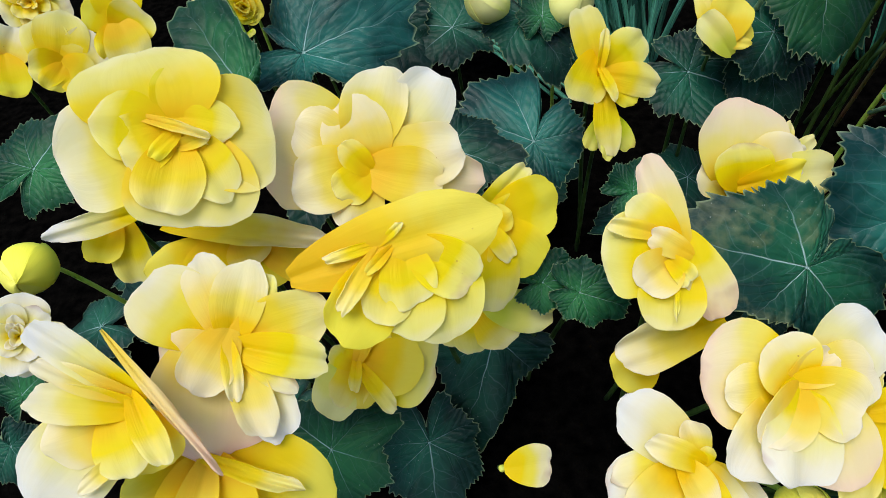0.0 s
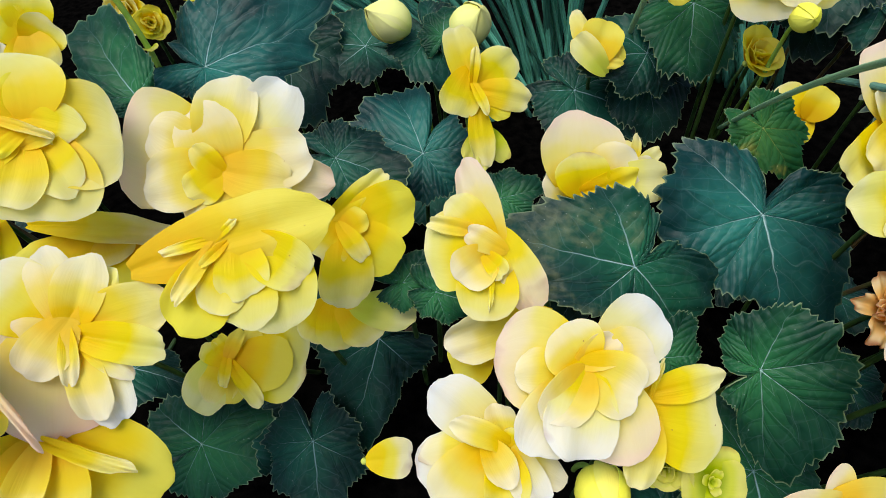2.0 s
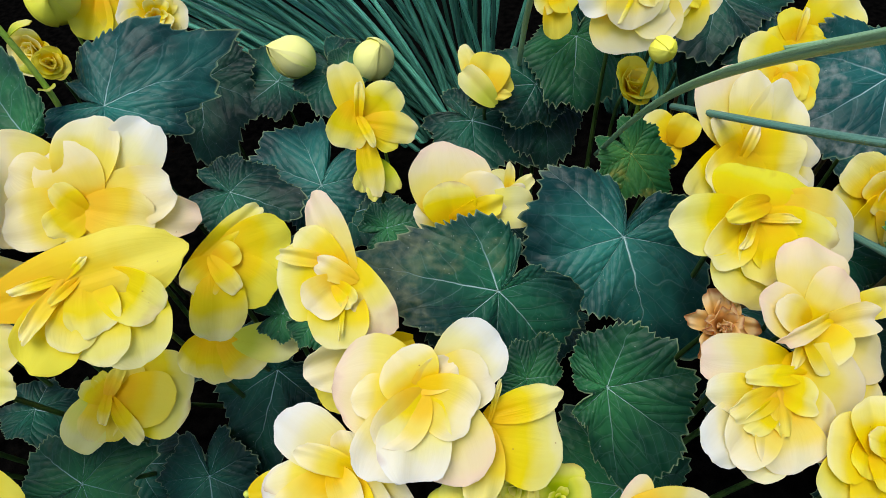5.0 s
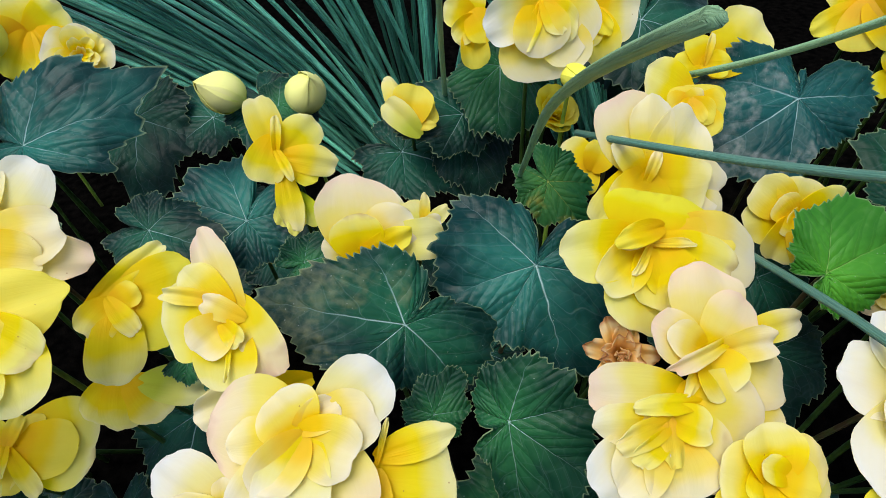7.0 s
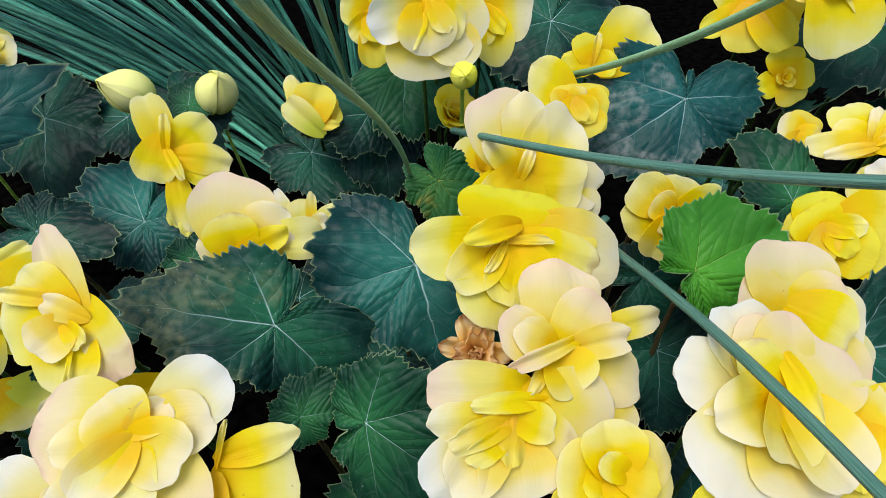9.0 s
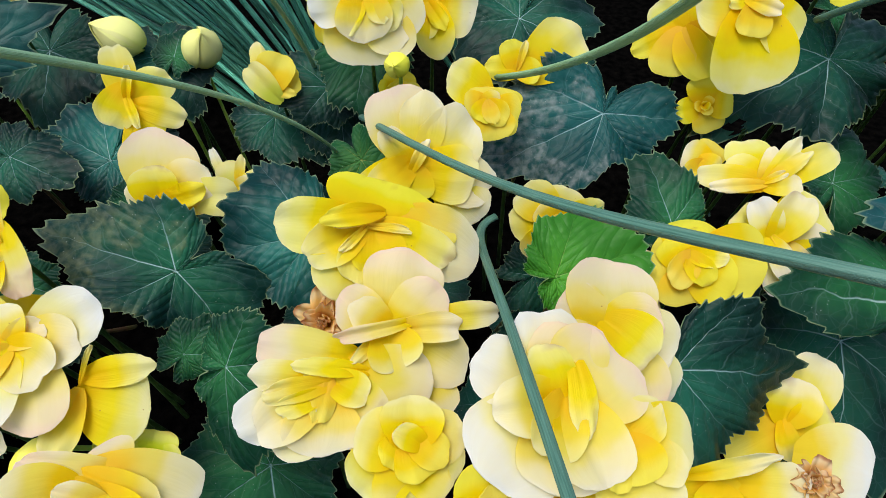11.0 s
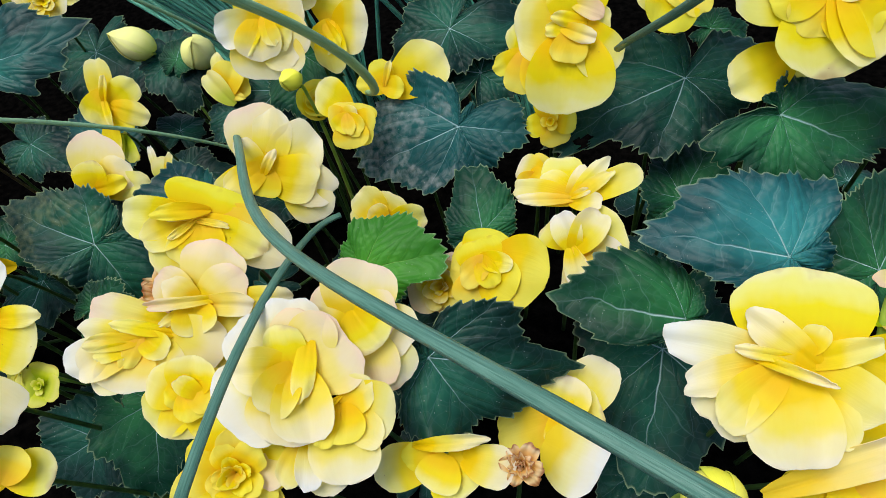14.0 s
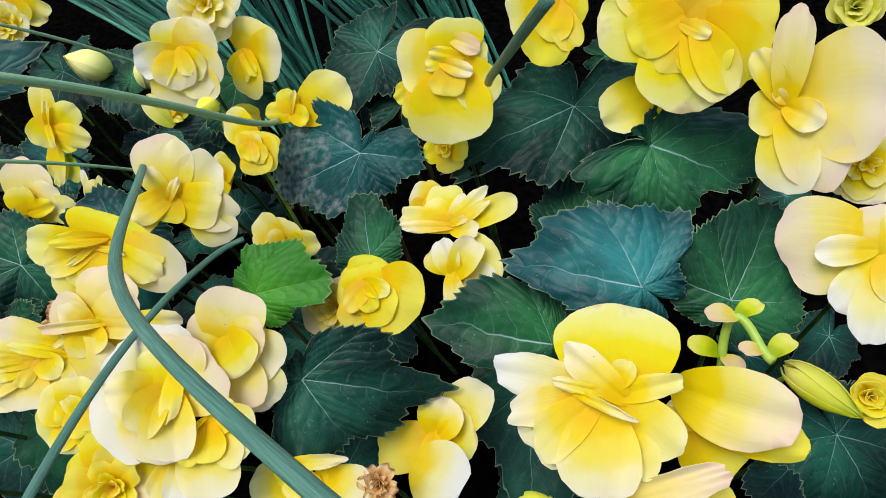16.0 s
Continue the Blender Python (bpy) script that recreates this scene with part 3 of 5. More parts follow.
# ---- the flowers ----
flower((0.3383, 0.3158, 0.2296), (-0.23, -0.78, 0.58), 0.0234, -23, "open", "yellow", "yellow begonia flower squeezed under larger ones", 100, petals=[(145, 0.0258, 0.0122, "lemon", 0.0025, 0.0008), (-125, 0.0222, 0.0105, "yellow", 0.0039, 0.0034), (64, 0.0221, 0.0108, "yellow", 0.0006, -0.0032)])
flower((-0.0859, 0.2094, 0.3297), (0.36, -0.63, 0.68), 0.0488, 0, "open", "lemon", "large yellow double begonia flower, wide open, with broad guard petals", 101, petals=[(19, 0.0434, 0.0261, "lemon", -0.0019, -0.0008), (-68, 0.0446, 0.0277, "lemon", 0.0025, 0.0052), (121, 0.0376, 0.0302, "lemon", -0.0033, -0.0032), (-151, 0.0427, 0.0233, "cream", -0.0018, -0.0032), (108, 0.0253, 0.0118, "yellow", 0.0013, 0.0038), (3, 0.0294, 0.0101, "lemon", -0.0063, 0.0078), (-44, 0.0330, 0.0114, "lemon", 0.0043, 0.0030), (-169, 0.0285, 0.0149, "lemon", -0.0013, 0.0011), (-79, 0.0320, 0.0148, "lemon", 0.0010, -0.0015), (-144, 0.0244, 0.0132, "lemon", 0.0013, 0.0011), (3, 0.0351, 0.0025, "lemon", -0.0216, 0.0022), (-110, 0.0207, 0.0038, "yellow", 0.0027, 0.0058), (41, 0.0160, 0.0035, "lemon", 0.0012, -0.0070)])
flower((-0.0102, 0.2294, 0.2855), (0.21, -0.75, 0.63), 0.0574, 14, "open", "cream", "cream-edged yellow double begonia flower, fully open", 102, petals=[(170, 0.0501, 0.0304, "blush", 0.0000, 0.0070), (-167, 0.0381, 0.0112, "cream", -0.0098, -0.0008), (-14, 0.0504, 0.0134, "blush", 0.0050, 0.0003), (49, 0.0494, 0.0161, "white", 0.0057, 0.0040), (75, 0.0445, 0.0160, "cream", -0.0036, 0.0041), (149, 0.0328, 0.0139, "cream", -0.0046, 0.0059), (109, 0.0372, 0.0171, "cream", 0.0020, -0.0032), (9, 0.0526, 0.0161, "cream", -0.0066, -0.0005), (-169, 0.0390, 0.0160, "cream", 0.0016, 0.0015), (-115, 0.0309, 0.0131, "cream", 0.0002, 0.0011), (-17, 0.0397, 0.0144, "lemon", -0.0046, 0.0011), (140, 0.0212, 0.0071, "lemon", 0.0023, -0.0026), (-144, 0.0214, 0.0099, "lemon", 0.0015, 0.0001)])
flower((0.0085, 0.1779, 0.2817), (0.18, -0.69, 0.70), 0.0441, 15, "open", "lemon", "yellow double begonia flower, crowded among its neighbours", 103, petals=[(10, 0.0968, 0.0182, "yellow", -0.0549, -0.0056), (-82, 0.0473, 0.0196, "lemon", 0.0102, 0.0054), (-128, 0.0478, 0.0158, "yellow", -0.0025, 0.0018), (-96, 0.0397, 0.0159, "lemon", -0.0002, 0.0011), (-44, 0.0339, 0.0131, "lemon", 0.0024, 0.0027), (-113, 0.0329, 0.0113, "lemon", -0.0026, 0.0004), (-87, 0.0295, 0.0130, "lemon", -0.0011, 0.0047), (-173, 0.0305, 0.0028, "lemon", -0.0049, 0.0047), (-133, 0.0377, 0.0044, "lemon", -0.0072, 0.0061), (37, 0.0166, 0.0022, "lemon", -0.0134, 0.0017), (-143, 0.0171, 0.0028, "yellow", -0.0042, 0.0027)])
flower((-0.0668, 0.1452, 0.2643), (0.37, -0.56, 0.75), 0.0470, 12, "open", "cream", "cream and yellow begonia flower with a peach guard petal", 104, petals=[(-88, 0.0575, 0.0284, "peach", -0.0085, 0.0101), (140, 0.0407, 0.0177, "cream", -0.0071, -0.0002), (-170, 0.0287, 0.0115, "blush", -0.0026, -0.0027), (-63, 0.0439, 0.0112, "white", 0.0020, -0.0026), (111, 0.0405, 0.0104, "cream", -0.0026, -0.0020), (82, 0.0368, 0.0118, "cream", -0.0032, -0.0018), (64, 0.0301, 0.0069, "lemon", 0.0002, 0.0021), (22, 0.0445, 0.0142, "lemon", -0.0051, -0.0012), (-11, 0.0428, 0.0094, "lemon", -0.0039, -0.0011), (-73, 0.0394, 0.0089, "cream", -0.0003, -0.0027), (-31, 0.0303, 0.0054, "cream", -0.0002, -0.0041), (-117, 0.0319, 0.0117, "cream", -0.0020, 0.0082), (-77, 0.0286, 0.0044, "cream", -0.0048, 0.0037)])
flower((-0.0880, 0.2161, 0.2485), (0.30, -0.55, 0.78), 0.0520, -1, "open", "yellow", "yellow begonia flower, half hidden under larger ones", 105, petals=[(-148, 0.0416, 0.0115, "yellow", -0.0044, 0.0014), (-78, 0.0350, 0.0277, "yellow", -0.0023, 0.0110), (-14, 0.0449, 0.0103, "yellow", 0.0097, 0.0022), (-54, 0.0177, 0.0118, "lemon", 0.0007, 0.0068), (9, 0.0827, 0.0084, "cream", -0.0418, 0.0029)])
flower((-0.0350, 0.1934, 0.1668), (0.23, -0.55, 0.81), 0.0427, 9, "open", "yellow", "smaller deep yellow begonia flower low in the bed", 106, petals=[(-124, 0.0402, 0.0144, "budding", -0.0016, 0.0054), (-8, 0.0466, 0.0275, "lemon", -0.0019, 0.0033), (-119, 0.0340, 0.0122, "lemon", 0.0025, 0.0046), (-94, 0.0288, 0.0106, "yellow", 0.0009, 0.0027), (-15, 0.0393, 0.0173, "yellow", -0.0042, 0.0015), (46, 0.0255, 0.0084, "yellow", -0.0027, -0.0027), (124, 0.0192, 0.0056, "yellow", 0.0009, -0.0023), (140, 0.0188, 0.0066, "lemon", -0.0029, -0.0041), (-59, 0.0366, 0.0052, "lemon", -0.0031, 0.0016), (-99, 0.0223, 0.0037, "lemon", -0.0021, 0.0053), (67, 0.0221, 0.0049, "yellow", -0.0041, -0.0028)])
flower((-0.0914, 0.1078, 0.2823), (0.28, -0.56, 0.78), 0.0395, -29, "open", "cream", "begonia flower with pale raised petals, turned aside", 107, petals=[(-94, 0.0443, 0.0178, "white", -0.0028, -0.0034), (-10, 0.0696, 0.0025, "peach", -0.0304, 0.0132), (-25, 0.0246, 0.0108, "yellow", 0.0016, -0.0025), (-123, 0.0255, 0.0124, "cream", 0.0004, -0.0081), (-178, 0.0500, 0.0067, "white", 0.0038, 0.0025), (-162, 0.0394, 0.0050, "cream", 0.0022, 0.0023), (-152, 0.0404, 0.0073, "cream", 0.0050, -0.0001), (-31, 0.0257, 0.0100, "lemon", -0.0062, -0.0072), (-103, 0.0194, 0.0035, "cream", 0.0096, -0.0155), (-24, 0.0307, 0.0059, "lemon", -0.0051, 0.0024)])
flower((-0.0823, 0.1038, 0.2336), (0.33, -0.57, 0.76), 0.0514, -2, "open", "yellow", "large deep yellow begonia flower with cupped petals", 108, petals=[(-14, 0.0640, 0.0202, "yellow", -0.0052, 0.0092), (-137, 0.0377, 0.0104, "yellow", 0.0004, 0.0055), (-73, 0.0411, 0.0218, "yellow", -0.0017, 0.0065), (-8, 0.0523, 0.0037, "lemon", -0.0102, 0.0048), (-86, 0.0376, 0.0088, "lemon", 0.0001, 0.0056)])
flower((0.0443, 0.2280, 0.2407), (0.39, -0.65, 0.65), 0.0388, 17, "open", "lemon", "yellow begonia flower seen from the side", 109, petals=[(45, 0.0573, 0.0067, "lemon", -0.0173, -0.0066), (16, 0.0475, 0.0174, "yellow", -0.0042, -0.0007), (-39, 0.0403, 0.0152, "yellow", -0.0019, 0.0021), (-85, 0.0465, 0.0157, "lemon", -0.0004, 0.0023), (-132, 0.0259, 0.0117, "lemon", 0.0016, 0.0013), (23, 0.0171, 0.0077, "yellow", -0.0034, -0.0011), (-57, 0.0263, 0.0062, "lemon", -0.0044, 0.0033)])
flower((0.0377, 0.2147, 0.1801), (0.32, -0.59, 0.74), 0.0403, 5, "open", "lemon", "greenish yellow begonia flower under its neighbours", 110, petals=[(-114, 0.0293, 0.0114, "lemon", -0.0120, 0.0071), (-81, 0.0316, 0.0133, "lemon", -0.0099, 0.0078), (-43, 0.0328, 0.0155, "lemon", -0.0066, 0.0066), (-2, 0.0425, 0.0130, "budding", -0.0017, 0.0035)])
flower((0.1265, 0.1724, 0.2691), (0.01, -0.70, 0.71), 0.0342, -28, "open", "cream", "yellow begonia flower turned aside, with a tall blush guard petal", 111, petals=[(140, 0.0489, 0.0094, "blush", 0.0065, 0.0001), (-41, 0.0429, 0.0103, "blush", -0.0033, 0.0141), (-156, 0.0344, 0.0194, "lemon", 0.0024, 0.0041), (-77, 0.0320, 0.0149, "lemon", 0.0001, 0.0023), (164, 0.0298, 0.0093, "lemon", -0.0002, 0.0058), (-115, 0.0216, 0.0112, "cream", 0.0002, 0.0025), (-169, 0.0277, 0.0043, "lemon", -0.0065, 0.0080), (178, 0.0225, 0.0059, "cream", 0.0066, 0.0044), (-18, 0.0156, 0.0052, "lemon", -0.0054, -0.0006), (-71, 0.0200, 0.0012, "lemon", 0.0027, -0.0043)])
flower((0.1323, 0.1649, 0.2192), (0.02, -0.73, 0.69), 0.0270, -49, "open", "lemon", "pale yellow begonia petals drooping under a larger flower", 112, petals=[(-93, 0.0247, 0.0131, "yellow", -0.0010, -0.0098), (-121, 0.0571, 0.0120, "cream", 0.0099, 0.0249)])
flower((0.1608, 0.1157, 0.2562), (0.14, -0.58, 0.80), 0.0404, 2, "open", "cream", "cream-white begonia flower with a yellow heart", 113, petals=[(174, 0.0390, 0.0216, "blush", 0.0030, 0.0031), (39, 0.0378, 0.0158, "white", 0.0039, 0.0007), (-75, 0.0423, 0.0176, "blush", 0.0056, 0.0038), (-123, 0.0374, 0.0142, "white", -0.0028, -0.0024), (-175, 0.0278, 0.0098, "cream", -0.0016, 0.0005), (10, 0.0306, 0.0133, "cream", -0.0005, 0.0016), (129, 0.0216, 0.0141, "cream", 0.0015, -0.0013), (32, 0.0208, 0.0077, "cream", -0.0043, 0.0008), (-28, 0.0281, 0.0138, "cream", -0.0038, 0.0021), (-106, 0.0392, 0.0158, "white", 0.0015, 0.0034), (-127, 0.0284, 0.0108, "cream", 0.0011, 0.0011)])
flower((0.1913, 0.1080, 0.2346), (0.11, -0.64, 0.76), 0.0342, 28, "open", "lemon", "simple yellow begonia flower with few broad petals", 114, petals=[(-32, 0.0364, 0.0215, "lemon", -0.0076, 0.0002), (-8, 0.0357, 0.0080, "lemon", -0.0027, 0.0066), (-123, 0.0343, 0.0092, "lemon", -0.0018, 0.0031), (51, 0.0214, 0.0014, "lemon", -0.0023, 0.0025)])
flower((0.1260, 0.0991, 0.2237), (0.21, -0.50, 0.84), 0.0365, 4, "open", "white", "white-edged begonia flower with a yellow heart", 115, petals=[(-160, 0.0344, 0.0156, "white", -0.0042, -0.0018), (140, 0.0416, 0.0132, "white", 0.0014, -0.0008), (-171, 0.0339, 0.0072, "cream", -0.0041, 0.0022), (-34, 0.0338, 0.0074, "cream", -0.0032, 0.0017), (-127, 0.0365, 0.0176, "cream", -0.0035, 0.0010), (-86, 0.0301, 0.0105, "lemon", -0.0020, 0.0010), (-64, 0.0330, 0.0087, "white", -0.0014, 0.0034), (101, 0.0191, 0.0071, "cream", 0.0000, -0.0015), (157, 0.0318, 0.0061, "cream", 0.0052, -0.0018), (-62, 0.0220, 0.0074, "cream", -0.0100, 0.0033), (66, 0.0088, 0.0038, "lemon", -0.0005, -0.0011)])
flower((0.1258, 0.3609, 0.2453), (0.27, -0.80, 0.54), 0.0408, 19, "open", "lemon", "small yellow begonia flower seen from the side", 116, petals=[(107, 0.0483, 0.0126, "lemon", -0.0013, -0.0089), (-116, 0.0360, 0.0149, "lemon", -0.0016, 0.0109), (-87, 0.0469, 0.0096, "lemon", 0.0006, -0.0109), (46, 0.0385, 0.0146, "lemon", -0.0026, -0.0071), (-7, 0.0414, 0.0113, "lemon", -0.0030, -0.0054), (-43, 0.0260, 0.0075, "yellow", 0.0022, -0.0075), (90, 0.0295, 0.0037, "lemon", -0.0031, -0.0074), (-68, 0.0281, 0.0038, "lemon", -0.0048, 0.0037)])
flower((0.1846, 0.2507, 0.2368), (0.08, -0.85, 0.53), 0.0395, 10, "open", "cream", "pale yellow begonia flower nodding behind a stained leaf", 117, petals=[(84, 0.0494, 0.0250, "blush", -0.0024, -0.0072), (159, 0.0276, 0.0128, "cream", 0.0027, -0.0005), (27, 0.0387, 0.0190, "cream", -0.0050, -0.0025), (-5, 0.0387, 0.0127, "budding", 0.0081, 0.0041), (97, 0.0267, 0.0157, "lemon", -0.0007, -0.0043), (12, 0.0346, 0.0080, "yellow", -0.0062, -0.0016)])
flower((0.2211, 0.4131, 0.2288), (0.08, -0.81, 0.59), 0.0230, 6, "open", "lemon", "small yellow begonia flower in front of the rushes", 118, petals=[(99, 0.0451, 0.0081, "lemon", -0.0051, -0.0129), (16, 0.0293, 0.0119, "yellow", -0.0069, -0.0034), (69, 0.0344, 0.0162, "yellow", -0.0057, -0.0092), (-19, 0.0216, 0.0049, "yellow", -0.0041, -0.0036), (134, 0.0393, 0.0107, "budding", 0.0070, -0.0167)])
flower((0.0632, 0.5109, 0.2150), (-0.59, -0.47, 0.66), 0.0245, -30, "bud", "bud_cream", "pointed pale cream begonia bud", 119)
flower((0.1228, 0.5199, 0.2000), (0.32, -0.57, 0.76), 0.0257, 7, "bud", "bud_cream", "whitish begonia bud behind a leaf", 120)
flower((-0.2888, 0.4444, 0.2354), (0.50, -0.75, 0.44), 0.0384, 25, "open", "lemon", "cream-yellow begonia flower at the back of the bed", 121, petals=[(124, 0.0424, 0.0171, "lemon", 0.0036, -0.0054), (91, 0.0454, 0.0201, "lemon", 0.0001, -0.0056), (42, 0.0401, 0.0180, "cream", -0.0025, -0.0038), (-159, 0.0269, 0.0151, "lemon", 0.0040, 0.0015), (-17, 0.0285, 0.0167, "lemon", -0.0039, -0.0000), (-108, 0.0239, 0.0113, "yellow", 0.0014, 0.0021)])
flower((-0.2458, 0.4776, 0.2445), (0.46, -0.78, 0.42), 0.0325, 29, "open", "lemon", "pale yellow begonia flower at the back", 122, petals=[(96, 0.0443, 0.0197, "lemon", -0.0004, -0.0024), (155, 0.0318, 0.0166, "yellow", 0.0025, 0.0022), (55, 0.0305, 0.0190, "lemon", -0.0028, -0.0074), (-103, 0.0295, 0.0119, "yellow", -0.0043, 0.0037), (-64, 0.0361, 0.0182, "lemon", -0.0043, 0.0082)])
flower((-0.3287, 0.4384, 0.2459), (0.52, -0.73, 0.43), 0.0314, 20, "open", "lemon", "yellow begonia flower at the back", 123, petals=[(-176, 0.0235, 0.0209, "lemon", 0.0036, 0.0002), (86, 0.0340, 0.0171, "cream", -0.0002, -0.0052), (-74, 0.0345, 0.0163, "yellow", -0.0015, 0.0085)])
flower((-0.3448, 0.5291, 0.2500), (0.40, -0.76, 0.52), 0.0300, 25, "open", "lemon", "yellow begonia flower at the back", 124)
flower((-0.1380, 0.5999, 0.2571), (0.41, -0.84, 0.35), 0.0487, 26, "open", "lemon", "cream begonia flower beside the rushes", 125, petals=[(124, 0.0458, 0.0234, "lemon", 0.0037, -0.0032), (47, 0.0452, 0.0225, "lemon", -0.0000, -0.0013), (-162, 0.0382, 0.0226, "yellow", 0.0032, 0.0012), (-8, 0.0539, 0.0177, "lemon", 0.0113, 0.0057), (-45, 0.0419, 0.0249, "yellow", 0.0050, 0.0093), (-100, 0.0481, 0.0191, "yellow", 0.0014, 0.0071)])
flower((-0.1842, 0.5414, 0.2350), (-0.03, -0.90, 0.43), 0.0254, -9, "half", "lemon", "small half-hidden yellow begonia flower", 126)
flower((-0.1757, 0.5930, 0.2600), (0.38, -0.82, 0.43), 0.0328, 29, "bud", "bud_yellow", "green-yellow begonia bud on a pale stalk", 127)
flower((0.3242, 0.3815, 0.2320), (0.38, -0.47, 0.80), 0.0240, 7, "half", "yellow", "small yellow begonia flower half hidden under a leaf", 128)
flower((0.2728, 0.4212, 0.2988), (0.05, -0.92, 0.39), 0.0233, -12, "open", "lemon", "small yellow begonia flower by the rushes", 129, petals=[(108, 0.0244, 0.0122, "lemon", 0.0011, -0.0036), (-175, 0.0248, 0.0115, "lemon", 0.0039, 0.0035), (-70, 0.0308, 0.0110, "yellow", 0.0006, -0.0032), (-123, 0.0243, 0.0091, "lemon", 0.0037, 0.0034), (-45, 0.0237, 0.0130, "yellow", -0.0017, 0.0065)])
flower((0.3091, 0.3584, 0.3227), (0.12, -0.92, 0.38), 0.0405, 28, "open", "cream", "cream begonia flower in a cluster by the rushes", 130, petals=[(81, 0.0324, 0.0229, "cream", 0.0002, -0.0017), (25, 0.0385, 0.0200, "cream", -0.0027, 0.0002), (-97, 0.0441, 0.0316, "cream", 0.0002, 0.0033), (-56, 0.0428, 0.0239, "cream", 0.0011, 0.0073), (180, 0.0402, 0.0146, "white", 0.0030, 0.0044), (-52, 0.0313, 0.0141, "lemon", -0.0020, 0.0069), (-99, 0.0323, 0.0193, "cream", -0.0005, 0.0087), (-129, 0.0318, 0.0050, "lemon", 0.0030, 0.0071), (-81, 0.0240, 0.0082, "lemon", 0.0038, 0.0091)])
flower((0.3534, 0.3895, 0.3095), (0.02, -0.92, 0.39), 0.0285, 21, "open", "lemon", "yellow begonia flower in a cluster by the rushes", 131, petals=[(54, 0.0334, 0.0234, "lemon", -0.0023, -0.0045), (-24, 0.0321, 0.0224, "cream", -0.0011, 0.0005), (-103, 0.0383, 0.0144, "lemon", 0.0002, 0.0021), (-132, 0.0292, 0.0118, "lemon", 0.0022, 0.0035), (-75, 0.0241, 0.0064, "yellow", -0.0038, 0.0047)])
flower((0.3301, 0.3437, 0.2850), (-0.08, -0.91, 0.40), 0.0119, -17, "bud", "bud_yellow", "small round yellow begonia bud", 132)
flower((0.3257, 0.3937, 0.3500), (0.39, -0.74, 0.55), 0.0293, 30, "loose", "cream", "pale begonia flower in a cluster by the rushes", 133)
flower((0.3457, 0.2436, 0.2728), (0.26, -0.75, 0.61), 0.0402, 16, "open", "lemon", "yellow double begonia flower with creamy petals", 134, petals=[(-47, 0.0401, 0.0166, "cream", 0.0130, -0.0032), (-14, 0.0505, 0.0170, "cream", -0.0006, 0.0013), (-133, 0.0440, 0.0133, "lemon", -0.0030, 0.0054), (117, 0.0477, 0.0210, "blush", 0.0014, -0.0008), (51, 0.0510, 0.0199, "cream", 0.0006, -0.0104), (83, 0.0437, 0.0143, "cream", -0.0001, -0.0038), (-7, 0.0404, 0.0180, "lemon", -0.0046, -0.0029), (126, 0.0290, 0.0087, "cream", -0.0027, -0.0036), (-142, 0.0348, 0.0115, "lemon", 0.0003, 0.0031), (-104, 0.0226, 0.0165, "yellow", -0.0015, 0.0030), (70, 0.0226, 0.0039, "cream", -0.0042, -0.0073)])
flower((0.3256, 0.1808, 0.2811), (0.31, -0.67, 0.68), 0.0436, 10, "open", "lemon", "large yellow double begonia flower crossed by a blade", 135, petals=[(-13, 0.0548, 0.0190, "cream", 0.0060, 0.0037), (-110, 0.0444, 0.0227, "lemon", 0.0039, -0.0004), (-165, 0.0459, 0.0147, "lemon", -0.0014, 0.0002), (79, 0.0288, 0.0327, "yellow", 0.0030, -0.0063), (-4, 0.0454, 0.0114, "yellow", -0.0000, 0.0019), (-13, 0.0505, 0.0114, "lemon", -0.0041, -0.0003), (-146, 0.0360, 0.0119, "lemon", -0.0016, -0.0013), (-99, 0.0333, 0.0136, "lemon", 0.0005, 0.0007), (-72, 0.0248, 0.0148, "yellow", 0.0013, -0.0008), (6, 0.0258, 0.0024, "lemon", -0.0061, -0.0025), (-156, 0.0295, 0.0027, "lemon", 0.0081, 0.0055), (-125, 0.0230, 0.0025, "lemon", -0.0006, 0.0009), (-167, 0.0344, 0.0059, "yellow", 0.0072, 0.0068)])
flower((0.3385, 0.1330, 0.2522), (0.30, -0.57, 0.76), 0.0387, 7, "open", "cream", "blush-edged cream begonia flower", 136, petals=[(-64, 0.0300, 0.0130, "cream", 0.0164, -0.0127), (-28, 0.0436, 0.0160, "cream", -0.0005, 0.0017), (12, 0.0429, 0.0074, "cream", 0.0122, 0.0068), (89, 0.0372, 0.0209, "blush", 0.0015, 0.0017), (155, 0.0293, 0.0123, "blush", -0.0029, -0.0012), (45, 0.0351, 0.0160, "blush", -0.0023, -0.0033), (15, 0.0376, 0.0076, "cream", -0.0045, -0.0017), (161, 0.0235, 0.0092, "cream", 0.0001, 0.0008), (-66, 0.0216, 0.0140, "lemon", -0.0040, 0.0015), (-158, 0.0498, 0.0038, "blush", 0.0176, 0.0091), (-136, 0.0218, 0.0036, "lemon", -0.0041, -0.0017)])
